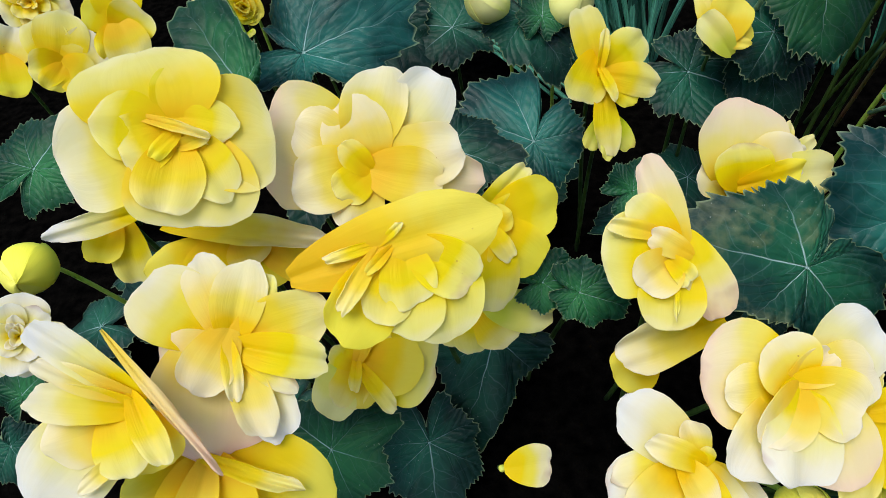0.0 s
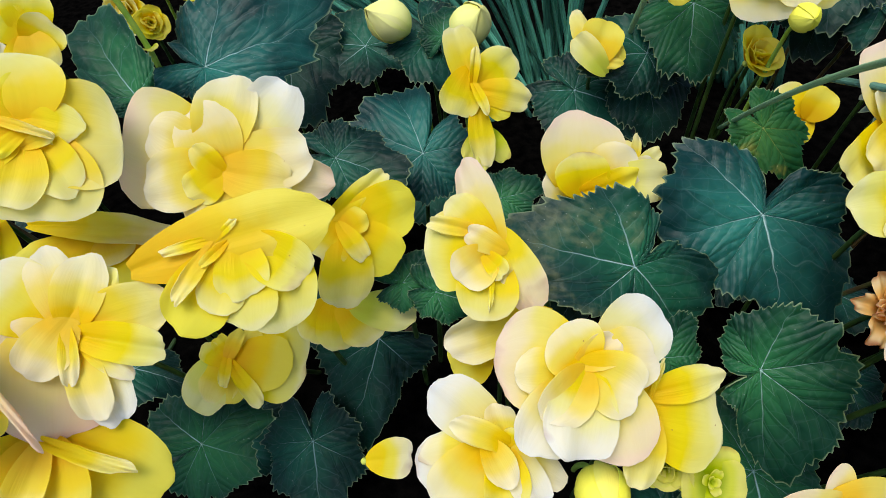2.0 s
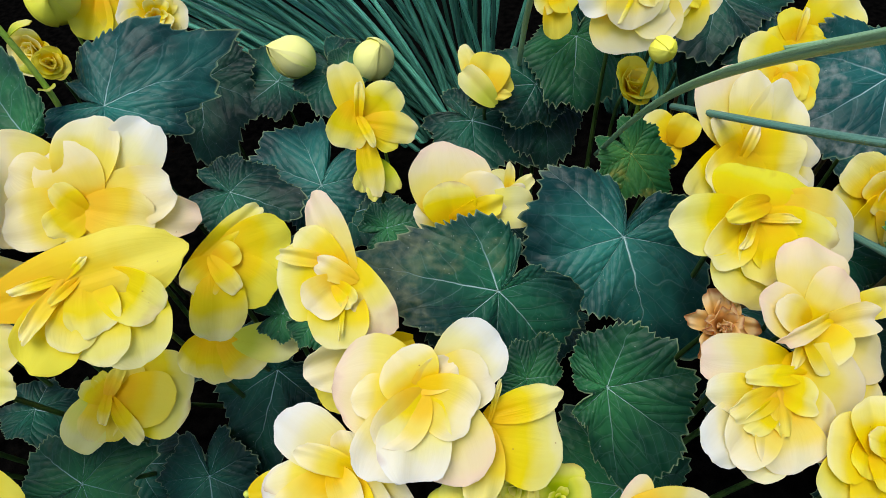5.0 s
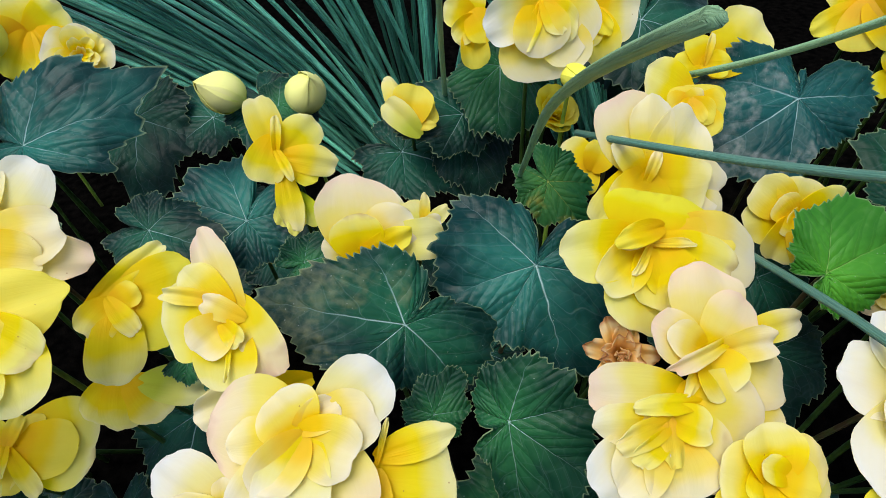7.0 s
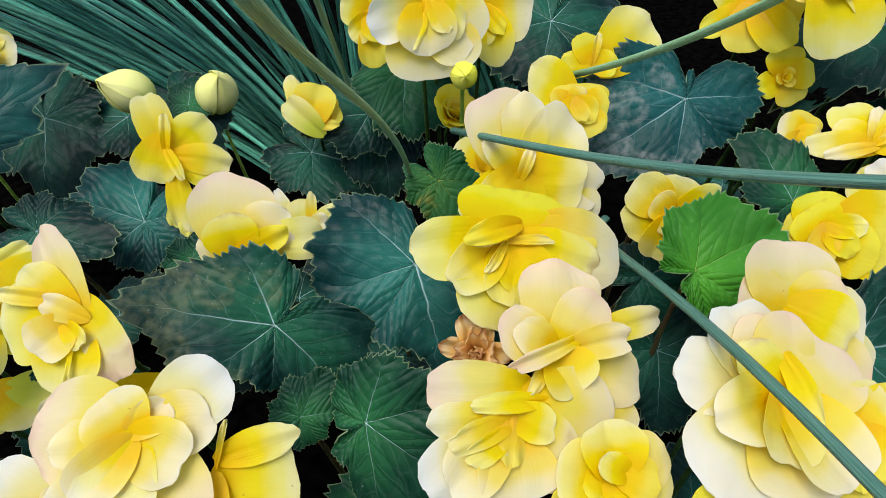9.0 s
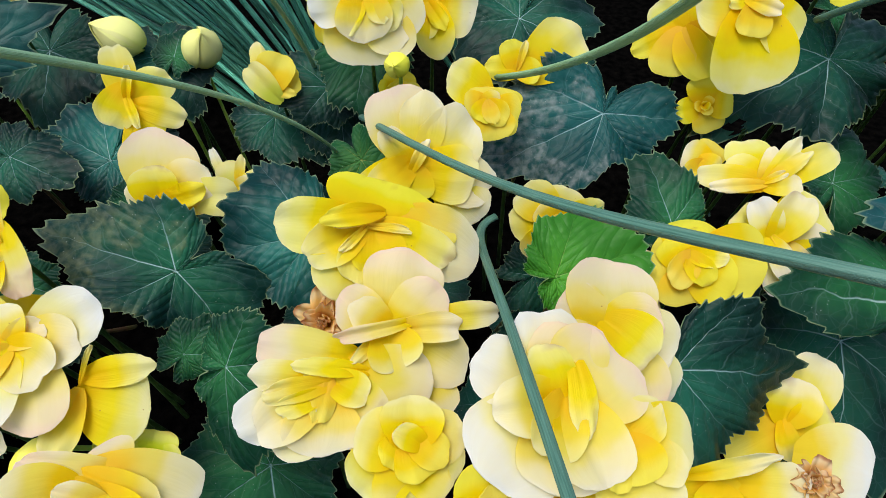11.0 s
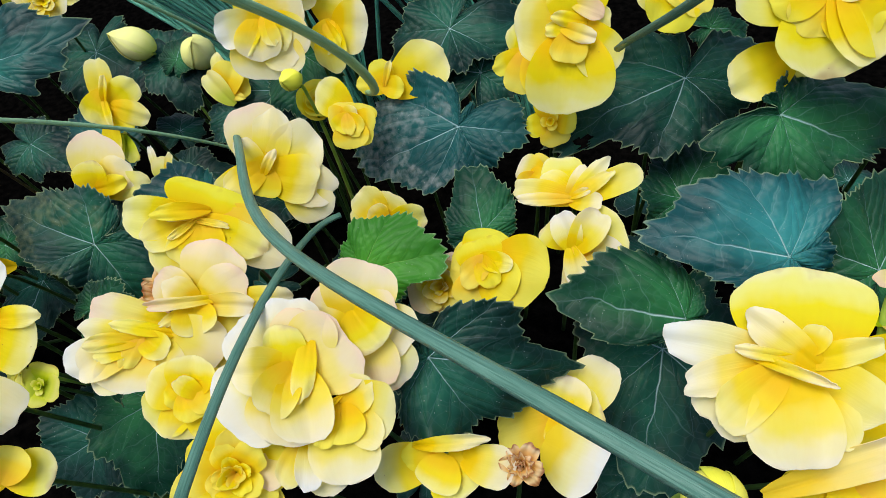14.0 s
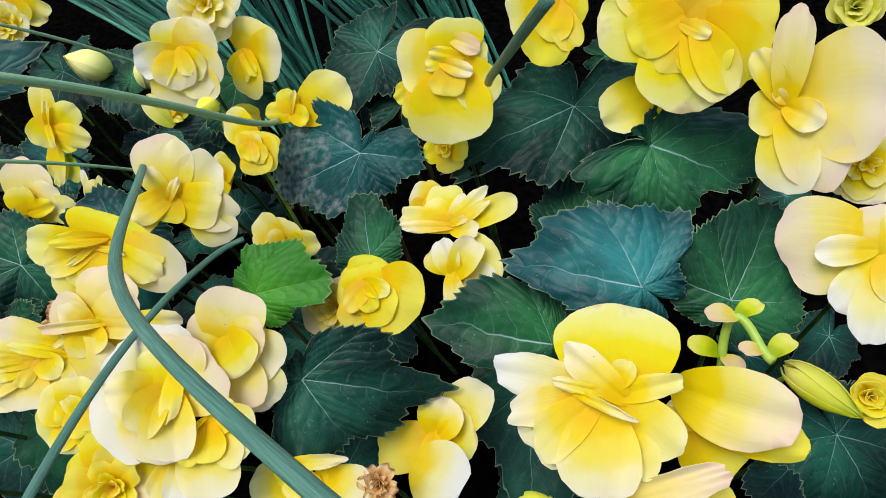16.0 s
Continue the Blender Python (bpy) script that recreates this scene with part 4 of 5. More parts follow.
flower((0.3089, 0.1014, 0.2470), (0.31, -0.50, 0.81), 0.0412, 0, "open", "cream", "large cream-yellow rose-shaped begonia flower", 137, petals=[(-4, 0.0474, 0.0203, "cream", 0.0013, 0.0099), (-170, 0.0517, 0.0119, "blush", 0.0165, 0.0184), (-143, 0.0421, 0.0123, "white", -0.0006, 0.0012), (-121, 0.0353, 0.0163, "cream", 0.0019, -0.0005), (-40, 0.0357, 0.0154, "cream", 0.0006, 0.0079), (-167, 0.0352, 0.0084, "cream", 0.0017, 0.0049), (-139, 0.0363, 0.0129, "cream", 0.0008, 0.0014), (-82, 0.0271, 0.0185, "cream", 0.0004, -0.0009), (-174, 0.0386, 0.0046, "lemon", 0.0215, 0.0127), (-18, 0.0225, 0.0088, "lemon", -0.0022, 0.0066), (-155, 0.0352, 0.0059, "lemon", 0.0062, 0.0055), (-145, 0.0248, 0.0054, "lemon", 0.0021, -0.0004), (-97, 0.0225, 0.0064, "yellow", 0.0008, 0.0076), (-21, 0.0113, 0.0031, "cream", -0.0127, -0.0060)])
flower((0.3478, 0.0824, 0.2309), (0.23, -0.60, 0.77), 0.0301, 18, "open", "lemon", "yellow cupped begonia flower under larger ones", 138, petals=[(-141, 0.0304, 0.0165, "lemon", 0.0004, 0.0015), (-90, 0.0282, 0.0184, "lemon", -0.0000, 0.0022), (-42, 0.0291, 0.0161, "lemon", -0.0002, 0.0008), (3, 0.0283, 0.0128, "lemon", -0.0011, 0.0007), (154, 0.0260, 0.0145, "lemon", 0.0012, -0.0016), (82, 0.0246, 0.0149, "lemon", 0.0012, -0.0025), (-131, 0.0183, 0.0100, "yellow", 0.0022, 0.0065), (-80, 0.0206, 0.0105, "yellow", 0.0004, 0.0057), (-38, 0.0222, 0.0090, "yellow", -0.0007, 0.0066), (141, 0.0186, 0.0062, "lemon", 0.0093, -0.0018)])
flower((0.3041, 0.1445, 0.2450), (-0.06, -0.63, 0.78), 0.0180, -10, "crumpled", "withered", "withered brown begonia flower", 139)
flower((0.4173, 0.0937, 0.2532), (0.19, -0.51, 0.84), 0.0449, 18, "open", "cream", "large white-edged begonia flower with a yellow heart", 140, petals=[(-145, 0.0469, 0.0259, "white", -0.0005, 0.0012), (145, 0.0430, 0.0155, "white", -0.0004, -0.0003), (96, 0.0417, 0.0179, "white", 0.0018, -0.0005), (34, 0.0389, 0.0263, "blush", -0.0015, -0.0036), (-102, 0.0396, 0.0240, "cream", 0.0012, 0.0000), (76, 0.0369, 0.0198, "blush", 0.0005, -0.0027), (-82, 0.0420, 0.0174, "cream", 0.0022, 0.0031), (-179, 0.0350, 0.0137, "cream", 0.0021, 0.0003), (104, 0.0298, 0.0115, "lemon", 0.0009, -0.0038), (-95, 0.0386, 0.0067, "lemon", 0.0096, 0.0221), (-126, 0.0311, 0.0131, "lemon", 0.0030, 0.0038)])
flower((0.4438, 0.1317, 0.2571), (0.11, -0.59, 0.80), 0.0376, 18, "open", "cream", "pale blush begonia flower in a dense cluster", 141, petals=[(-58, 0.0390, 0.0157, "cream", 0.0047, -0.0061), (-34, 0.0347, 0.0165, "cream", 0.0018, 0.0021), (-80, 0.0396, 0.0184, "blush", 0.0005, -0.0037), (70, 0.0376, 0.0231, "blush", -0.0035, -0.0036), (148, 0.0279, 0.0164, "blush", 0.0007, 0.0007), (-8, 0.0287, 0.0148, "blush", -0.0042, 0.0037), (-58, 0.0288, 0.0155, "lemon", -0.0023, 0.0062)])
flower((0.4470, 0.0825, 0.2415), (0.05, -0.52, 0.85), 0.0307, 10, "open", "lemon", "bright yellow begonia flower in a dense cluster", 142, petals=[(-86, 0.0424, 0.0205, "cream", -0.0007, 0.0022), (-15, 0.0337, 0.0170, "lemon", -0.0034, 0.0027), (-40, 0.0281, 0.0099, "lemon", 0.0008, -0.0016), (31, 0.0221, 0.0110, "lemon", -0.0020, -0.0008), (-83, 0.0221, 0.0139, "yellow", -0.0005, 0.0020), (-111, 0.0254, 0.0078, "yellow", -0.0032, 0.0025), (-139, 0.0110, 0.0019, "lemon", 0.0005, 0.0055)])
flower((0.4233, 0.0655, 0.2210), (0.14, -0.46, 0.88), 0.0314, 16, "open", "white", "white begonia flower under a cluster", 143, petals=[(-124, 0.0374, 0.0155, "blush", -0.0069, 0.0114), (-56, 0.0304, 0.0141, "cream", 0.0061, 0.0003), (-120, 0.0323, 0.0086, "lemon", 0.0063, 0.0075), (-84, 0.0311, 0.0087, "white", 0.0061, 0.0072)])
flower((0.3890, 0.0468, 0.2150), (0.34, -0.51, 0.79), 0.0337, 19, "rose", "yellow", "yellow begonia flower low in the bed", 144)
flower((0.5099, 0.1968, 0.2347), (-0.10, -0.67, 0.73), 0.0309, 3, "open", "yellow", "deep yellow rose-shaped begonia flower", 145, petals=[(-21, 0.0411, 0.0259, "yellow", -0.0015, 0.0059), (173, 0.0288, 0.0177, "yellow", 0.0046, 0.0009), (67, 0.0297, 0.0217, "yellow", -0.0017, -0.0027), (-94, 0.0271, 0.0217, "yellow", 0.0001, 0.0056), (108, 0.0246, 0.0164, "yellow", 0.0008, -0.0021), (-39, 0.0288, 0.0164, "yellow", -0.0040, 0.0043), (-19, 0.0247, 0.0071, "lemon", -0.0053, 0.0101), (-141, 0.0249, 0.0089, "yellow", 0.0038, 0.0098), (-66, 0.0231, 0.0082, "yellow", -0.0038, 0.0115), (-95, 0.0126, 0.0045, "yellow", -0.0014, 0.0083)])
flower((0.4781, 0.1985, 0.2150), (-0.10, -0.73, 0.68), 0.0244, -2, "open", "lemon", "yellow begonia flower behind another", 146, outer_tone='blush')
flower((0.5667, 0.2252, 0.2353), (-0.18, -0.72, 0.67), 0.0337, 2, "open", "cream", "cream begonia flower in a cluster", 147, petals=[(18, 0.0341, 0.0194, "lemon", -0.0014, 0.0007), (128, 0.0245, 0.0135, "lemon", -0.0006, 0.0009), (-28, 0.0361, 0.0151, "white", -0.0030, 0.0018), (-95, 0.0384, 0.0079, "white", -0.0019, 0.0030), (-66, 0.0252, 0.0095, "cream", -0.0013, -0.0003), (96, 0.0286, 0.0105, "white", -0.0014, -0.0039), (39, 0.0353, 0.0116, "cream", -0.0048, -0.0035), (-83, 0.0313, 0.0079, "white", -0.0035, 0.0037), (-62, 0.0185, 0.0026, "cream", -0.0024, 0.0025)])
flower((0.5613, 0.2497, 0.2577), (-0.12, -0.59, 0.80), 0.0393, 10, "open", "lemon", "yellow begonia flower seen edge on", 148, petals=[(94, 0.0339, 0.0142, "lemon", -0.0007, -0.0036), (13, 0.0493, 0.0098, "lemon", -0.0008, -0.0027), (155, 0.0468, 0.0092, "lemon", 0.0054, -0.0041), (135, 0.0280, 0.0106, "lemon", 0.0026, -0.0023), (47, 0.0256, 0.0051, "cream", -0.0048, -0.0016), (37, 0.0370, 0.0051, "cream", -0.0033, -0.0022), (21, 0.0327, 0.0051, "lemon", -0.0029, -0.0026), (-15, 0.0231, 0.0070, "cream", -0.0037, -0.0030), (172, 0.0387, 0.0046, "cream", 0.0030, -0.0023), (7, 0.0154, 0.0030, "cream", -0.0030, -0.0007)])
flower((0.5334, 0.2805, 0.2519), (-0.16, -0.76, 0.63), 0.0240, -7, "open", "lemon", "small yellow begonia flower in a cluster", 149, petals=[(51, 0.0165, 0.0105, "yellow", 0.0000, -0.0030), (169, 0.0201, 0.0121, "cream", 0.0071, -0.0002), (-147, 0.0166, 0.0089, "yellow", 0.0041, -0.0016), (-35, 0.0156, 0.0070, "lemon", -0.0033, 0.0025)])
flower((0.3943, 0.2965, 0.2779), (0.05, -0.83, 0.56), 0.0262, -14, "open", "yellow", "yellow begonia flower under a blade of rush", 150, petals=[(168, 0.0329, 0.0147, "lemon", -0.0024, 0.0068), (104, 0.0177, 0.0184, "yellow", 0.0005, -0.0027), (6, 0.0217, 0.0140, "yellow", -0.0037, -0.0005), (-135, 0.0191, 0.0159, "yellow", 0.0010, 0.0034), (-63, 0.0218, 0.0146, "yellow", -0.0024, 0.0025), (37, 0.0154, 0.0070, "lemon", -0.0107, -0.0001), (-15, 0.0193, 0.0085, "yellow", -0.0084, 0.0027), (-102, 0.0160, 0.0081, "yellow", -0.0039, 0.0063), (-58, 0.0167, 0.0056, "yellow", -0.0069, 0.0064)])
flower((0.4162, 0.3363, 0.2904), (0.12, -0.80, 0.59), 0.0317, 6, "open", "lemon", "yellow begonia flower in profile", 151, petals=[(44, 0.0517, 0.0206, "lemon", -0.0019, -0.0111), (-170, 0.0296, 0.0090, "yellow", 0.0037, -0.0019), (105, 0.0241, 0.0097, "yellow", -0.0036, -0.0093), (4, 0.0195, 0.0090, "yellow", -0.0089, -0.0054), (80, 0.0201, 0.0026, "lemon", -0.0050, -0.0064)])
flower((0.4328, 0.2324, 0.2400), (-0.06, -0.91, 0.41), 0.0296, -14, "open", "lemon", "yellow begonia flower behind a fresh green leaf", 152, petals=[(-165, 0.0277, 0.0138, "lemon", 0.0, 0.0), (139, 0.0294, 0.0138, "lemon", 0.0, 0.0), (75, 0.0222, 0.0151, "lemon", 0.0, 0.0), (26, 0.0304, 0.0105, "lemon", 0.0, 0.0), (-59, 0.0342, 0.0151, "lemon", 0.0, 0.0), (-112, 0.0276, 0.0138, "lemon", 0.0, 0.0), (141, 0.0146, 0.0098, "lemon", 0.0, 0.0), (-45, 0.0106, 0.0098, "lemon", 0.0, 0.0), (-115, 0.012, 0.0092, "lemon", 0.0, 0.0), (155, 0.004, 0.0052, "lemon", 0.0, 0.0)])
flower((0.5517, 0.3259, 0.3406), (0.17, -0.84, 0.51), 0.0431, -2, "open", "lemon", "yellow double begonia flower at the back", 153, petals=[(-159, 0.0403, 0.0224, "lemon", 0.0027, 0.0013), (-71, 0.0555, 0.0299, "lemon", -0.0003, 0.0009), (-31, 0.0434, 0.0166, "lemon", -0.0019, 0.0047), (23, 0.0247, 0.0105, "lemon", -0.0008, 0.0033), (113, 0.0297, 0.0202, "lemon", 0.0030, 0.0001), (2, 0.0236, 0.0067, "peach", -0.0083, 0.0147), (-162, 0.0219, 0.0051, "lemon", 0.0036, 0.0004), (-167, 0.0241, 0.0051, "lemon", 0.0086, 0.0063), (-5, 0.0256, 0.0059, "cream", -0.0099, -0.0017), (-83, 0.0223, 0.0124, "yellow", 0.0011, -0.0001)])
flower((0.5249, 0.3502, 0.3085), (-0.54, -0.77, 0.34), 0.0350, 0, "open", "yellow", "yellow begonia flower nodding at the back of the bed", 185, petals=[(28, 0.0309, 0.0157, "yellow", -0.0034, -0.0015), (91, 0.0288, 0.0129, "lemon", -0.0000, -0.0023), (-75, 0.0316, 0.0150, "yellow", 0.0004, 0.0019), (156, 0.0355, 0.0086, "yellow", 0.0013, 0.0010), (-107, 0.0383, 0.0129, "yellow", 0.0025, 0.0029), (-147, 0.0329, 0.0155, "yellow", 0.0033, 0.0028)])
flower((0.5402, 0.3196, 0.2700), (-0.07, -0.83, 0.56), 0.0189, -4, "simple", "yellow", "yellow begonia petals in the shade of a leaf", 154)
flower((0.6200, 0.3564, 0.3578), (0.08, -0.88, 0.47), 0.0309, 4, "open", "yellow", "deep yellow begonia flower at the back", 155, petals=[(101, 0.0365, 0.0262, "yellow", 0.0006, -0.0019), (-7, 0.0229, 0.0184, "yellow", -0.0044, 0.0075), (-160, 0.0329, 0.0217, "lemon", -0.0011, 0.0084), (-107, 0.0409, 0.0183, "yellow", 0.0014, 0.0095), (-62, 0.0361, 0.0103, "yellow", -0.0035, 0.0119), (-114, 0.0258, 0.0155, "yellow", 0.0026, 0.0107)])
flower((0.6996, 0.3310, 0.3704), (-0.07, -0.87, 0.48), 0.0526, -2, "open", "lemon", "large yellow double begonia flower, wide open", 156, petals=[(97, 0.0430, 0.0257, "lemon", 0.0007, -0.0033), (136, 0.0503, 0.0217, "lemon", 0.0022, -0.0018), (41, 0.0386, 0.0244, "lemon", -0.0013, -0.0010), (-176, 0.0521, 0.0237, "lemon", 0.0014, 0.0011), (-5, 0.0496, 0.0254, "yellow", 0.0021, -0.0002), (-52, 0.0507, 0.0209, "yellow", 0.0081, 0.0016), (-97, 0.0520, 0.0270, "lemon", 0.0013, -0.0020), (-64, 0.0493, 0.0160, "lemon", 0.0034, -0.0036), (-158, 0.0358, 0.0163, "yellow", 0.0018, 0.0016), (-117, 0.0295, 0.0162, "yellow", 0.0005, -0.0025), (-63, 0.0377, 0.0159, "yellow", 0.0007, -0.0018), (-29, 0.0216, 0.0052, "lemon", -0.0045, -0.0017)])
flower((0.6887, 0.3337, 0.3189), (-0.02, -0.87, 0.50), 0.0308, 6, "open", "lemon", "yellow begonia flower drooping over a leaf", 157, petals=[(-59, 0.0242, 0.0127, "lemon", 0.0018, 0.0046), (-157, 0.0465, 0.0173, "lemon", 0.0082, 0.0017)])
flower((0.7616, 0.2941, 0.3365), (-0.18, -0.81, 0.56), 0.0548, -3, "open", "blush", "large pale begonia flower with a creased heart", 158, petals=[(-4, 0.0541, 0.0374, "blush", -0.0033, -0.0002), (-67, 0.0580, 0.0199, "blush", -0.0018, 0.0045), (-91, 0.0543, 0.0172, "cream", -0.0019, 0.0020), (-175, 0.0229, 0.0136, "lemon", 0.0017, -0.0027), (80, 0.0558, 0.0105, "blush", -0.0028, -0.0056), (108, 0.0400, 0.0085, "lemon", 0.0002, -0.0062), (-32, 0.0230, 0.0095, "cream", -0.0034, -0.0014), (118, 0.0108, 0.0039, "cream", -0.0009, -0.0019)])
flower((0.8155, 0.2298, 0.2806), (-0.27, -0.69, 0.67), 0.0408, -1, "open", "cream", "white-edged begonia flower with a brown-spotted petal", 159, petals=[(175, 0.0524, 0.0292, "blush", 0.0037, 0.0064), (94, 0.0294, 0.0140, "blush", 0.0006, -0.0019), (13, 0.0247, 0.0213, "white", -0.0009, 0.0003), (-134, 0.0379, 0.0132, "white", 0.0029, -0.0014), (-107, 0.0476, 0.0135, "white", 0.0016, -0.0025), (-65, 0.0288, 0.0153, "cream", -0.0001, 0.0006), (169, 0.0307, 0.0091, "white", -0.0005, 0.0026)])
flower((0.6684, 0.1142, 0.2789), (-0.22, -0.58, 0.79), 0.0531, 3, "open", "lemon", "large yellow begonia flower standing clear of the leaves", 160, petals=[(82, 0.0480, 0.0313, "lemon", 0.0079, -0.0042), (-146, 0.0422, 0.0182, "cream", -0.0037, 0.0000), (-64, 0.0369, 0.0153, "lemon", -0.0002, -0.0052), (-46, 0.0422, 0.0144, "lemon", 0.0040, 0.0028), (159, 0.0565, 0.0119, "white", 0.0033, 0.0015), (6, 0.0417, 0.0063, "lemon", -0.0001, 0.0005), (-174, 0.0485, 0.0092, "cream", 0.0023, 0.0020), (-148, 0.0416, 0.0116, "lemon", 0.0028, 0.0009), (-97, 0.0454, 0.0203, "cream", 0.0023, 0.0001), (130, 0.0403, 0.0091, "cream", 0.0164, -0.0045), (49, 0.0167, 0.0064, "lemon", 0.0078, 0.0040), (161, 0.0326, 0.0032, "cream", 0.0115, 0.0004), (-24, 0.0393, 0.0028, "cream", -0.0176, 0.0076)])
flower((0.7142, 0.1282, 0.2508), (-0.13, -0.66, 0.74), 0.0372, 32, "open", "cream", "blush begonia flower with broad hanging petals", 161, petals=[(-87, 0.0384, 0.0212, "yellow", 0.0026, 0.0026), (-33, 0.0492, 0.0128, "yellow", 0.0007, -0.0077), (135, 0.0219, 0.0088, "lemon", 0.0084, -0.0068), (-51, 0.0591, 0.0207, "blush", 0.0023, 0.0186)])
flower((0.6981, 0.0801, 0.2435), (-0.16, -0.43, 0.89), 0.0468, 12, "open", "lemon", "large yellow begonia flower low in the bed", 162, petals=[(-165, 0.0351, 0.0112, "yellow", 0.0052, 0.0014), (-6, 0.0469, 0.0169, "yellow", -0.0082, -0.0021), (-89, 0.0238, 0.0168, "lemon", 0.0043, 0.0030), (9, 0.0784, 0.0078, "blush", -0.0395, -0.0033)])
flower((0.6398, 0.0708, 0.2250), (0.20, -0.60, 0.78), 0.0200, 14, "bud", "bud_yellow", "fat greenish yellow begonia bud", 163)
flower((0.5706, 0.1377, 0.1702), (-0.04, -0.53, 0.85), 0.0374, 26, "open", "lemon", "yellow begonia flower half hidden by a dark leaf", 164, petals=[(33, 0.0485, 0.0172, "cream", -0.0056, -0.0042), (-18, 0.0250, 0.0186, "lemon", -0.0046, -0.0003), (174, 0.0475, 0.0168, "yellow", -0.0006, -0.0021), (44, 0.0299, 0.0165, "cream", -0.0098, -0.0013), (-118, 0.0238, 0.0075, "lemon", -0.0060, 0.0044), (9, 0.0170, 0.0067, "yellow", -0.0057, -0.0009)])
flower((0.5035, 0.0817, 0.1969), (-0.07, -0.44, 0.89), 0.0365, 11, "open", "lemon", "yellow begonia flower low in the bed", 165, petals=[(-169, 0.0420, 0.0141, "lemon", -0.0029, 0.0021), (-58, 0.0259, 0.0206, "lemon", -0.0015, 0.0033), (-179, 0.0253, 0.0088, "yellow", -0.0013, 0.0030), (-20, 0.0326, 0.0122, "cream", 0.0072, -0.0001), (-120, 0.0218, 0.0139, "lemon", 0.0014, 0.0023), (-6, 0.0465, 0.0047, "cream", -0.0220, 0.0095)])
flower((0.5674, 0.1050, 0.1814), (-0.15, -0.48, 0.86), 0.0252, 12, "open", "white", "white begonia petals beside withered ones", 166, petals=[(-33, 0.0397, 0.0230, "white", -0.0109, 0.0075)])
flower((0.5454, 0.0819, 0.2030), (0.07, -0.53, 0.84), 0.0140, 9, "crumpled", "withered", "withered brown-edged begonia flower", 167)
flower((0.8109, 0.1653, 0.2350), (-0.12, -0.61, 0.78), 0.0171, 1, "half", "yellow", "small yellow begonia flower", 168)
flower((0.8164, 0.2985, 0.2900), (-0.10, -0.77, 0.63), 0.0263, -4, "open", "lemon", "yellow begonia flower behind a pale one", 169)
flower((0.2290, 0.0442, 0.2687), (0.55, -0.37, 0.75), 0.0446, 21, "open", "lemon", "yellow rose-shaped begonia flower", 170, petals=[(177, 0.0431, 0.0074, "blush", 0.0197, 0.0010), (-20, 0.0486, 0.0159, "cream", -0.0047, 0.0040), (-138, 0.0354, 0.0206, "cream", 0.0022, -0.0006), (127, 0.0156, 0.0172, "blush", 0.0068, -0.0037), (-93, 0.0429, 0.0213, "cream", 0.0014, -0.0003), (-65, 0.0442, 0.0154, "cream", 0.0007, -0.0007), (-168, 0.0291, 0.0141, "cream", -0.0000, -0.0023), (-29, 0.0340, 0.0076, "lemon", -0.0046, 0.0039), (-95, 0.0266, 0.0107, "lemon", 0.0011, -0.0000), (-75, 0.0338, 0.0099, "yellow", 0.0023, -0.0018), (-47, 0.0335, 0.0100, "yellow", 0.0000, -0.0016), (156, 0.0232, 0.0051, "cream", 0.0099, -0.0108)])
flower((0.2569, 0.0215, 0.2184), (0.48, -0.34, 0.81), 0.0237, 22, "open", "lemon", "yellow begonia flower low in the bed", 171, petals=[(174, 0.0197, 0.0130, "lemon", 0.0016, -0.0002), (10, 0.0277, 0.0139, "lemon", -0.0041, -0.0006), (75, 0.0217, 0.0133, "yellow", -0.0033, -0.0050)])
flower((-0.1530, 0.2328, 0.2595), (0.39, -0.76, 0.52), 0.0273, 1, "open", "lemon", "pale begonia flower hanging below a larger one", 172, petals=[(-60, 0.0418, 0.0104, "lemon", -0.0019, 0.0043), (-91, 0.0263, 0.0100, "yellow", -0.0032, 0.0015), (-145, 0.0477, 0.0067, "white", 0.0113, 0.0116)])
flower((-0.1868, 0.1658, 0.2500), (0.43, -0.60, 0.67), 0.0222, 17, "open", "white", "white begonia flower at the edge of the bed", 173)
flower((-0.2321, 0.2427, 0.2200), (0.35, -0.83, 0.44), 0.0214, 28, "bud", "bud_yellow", "plump green begonia bud among leaves", 174)
flower((-0.0621, 0.5320, 0.2600), (0.41, -0.76, 0.51), 0.0290, 33, "open", "lemon", "small yellow begonia flower at the back", 175)
flower((0.8189, 0.4212, 0.3300), (-0.09, -0.84, 0.53), 0.0237, -7, "half", "green", "greenish yellow begonia flower opening", 176)
flower((0.7772, 0.1638, 0.2450), (0.83, -0.54, -0.14), 0.0124, 93, "longbud", "green", "long greenish yellow begonia bud, still closed", 177)
flower((0.1675, 0.0890, 0.2050), (0.02, -0.88, 0.47), 0.0161, -2, "bud", "bud_yellow", "yellow begonia bud under a white flower", 178)
flower((0.2009, 0.0978, 0.2000), (-0.27, -0.79, 0.55), 0.0147, -26, "half", "green", "green begonia bud with pointed sepals", 179)
flower((0.2183, 0.0885, 0.2000), (0.19, -0.61, 0.77), 0.0156, 5, "simple", "green", "green begonia sepals around a young bud", 180)
flower((0.0447, 0.1398, 0.1300), (0.23, -0.50, 0.83), 0.0202, 5, "simple", "cream", "single pale begonia petal on a bare stalk", 181, petals=[(7, 0.0292, 0.0122, "cream", 0.0, 0.0)])
flower((0.1311, 0.3512, 0.2150), (0.17, -0.81, 0.57), 0.0170, 7, "simple", "green", "green begonia sepals under a yellow flower", 182, petals=[(-120, 0.028, 0.0071, "green", 0.0, 0.0), (-61, 0.0298, 0.008, "green", 0.0, 0.0), (-87, 0.0302, 0.0071, "green", 0.0, 0.0)])
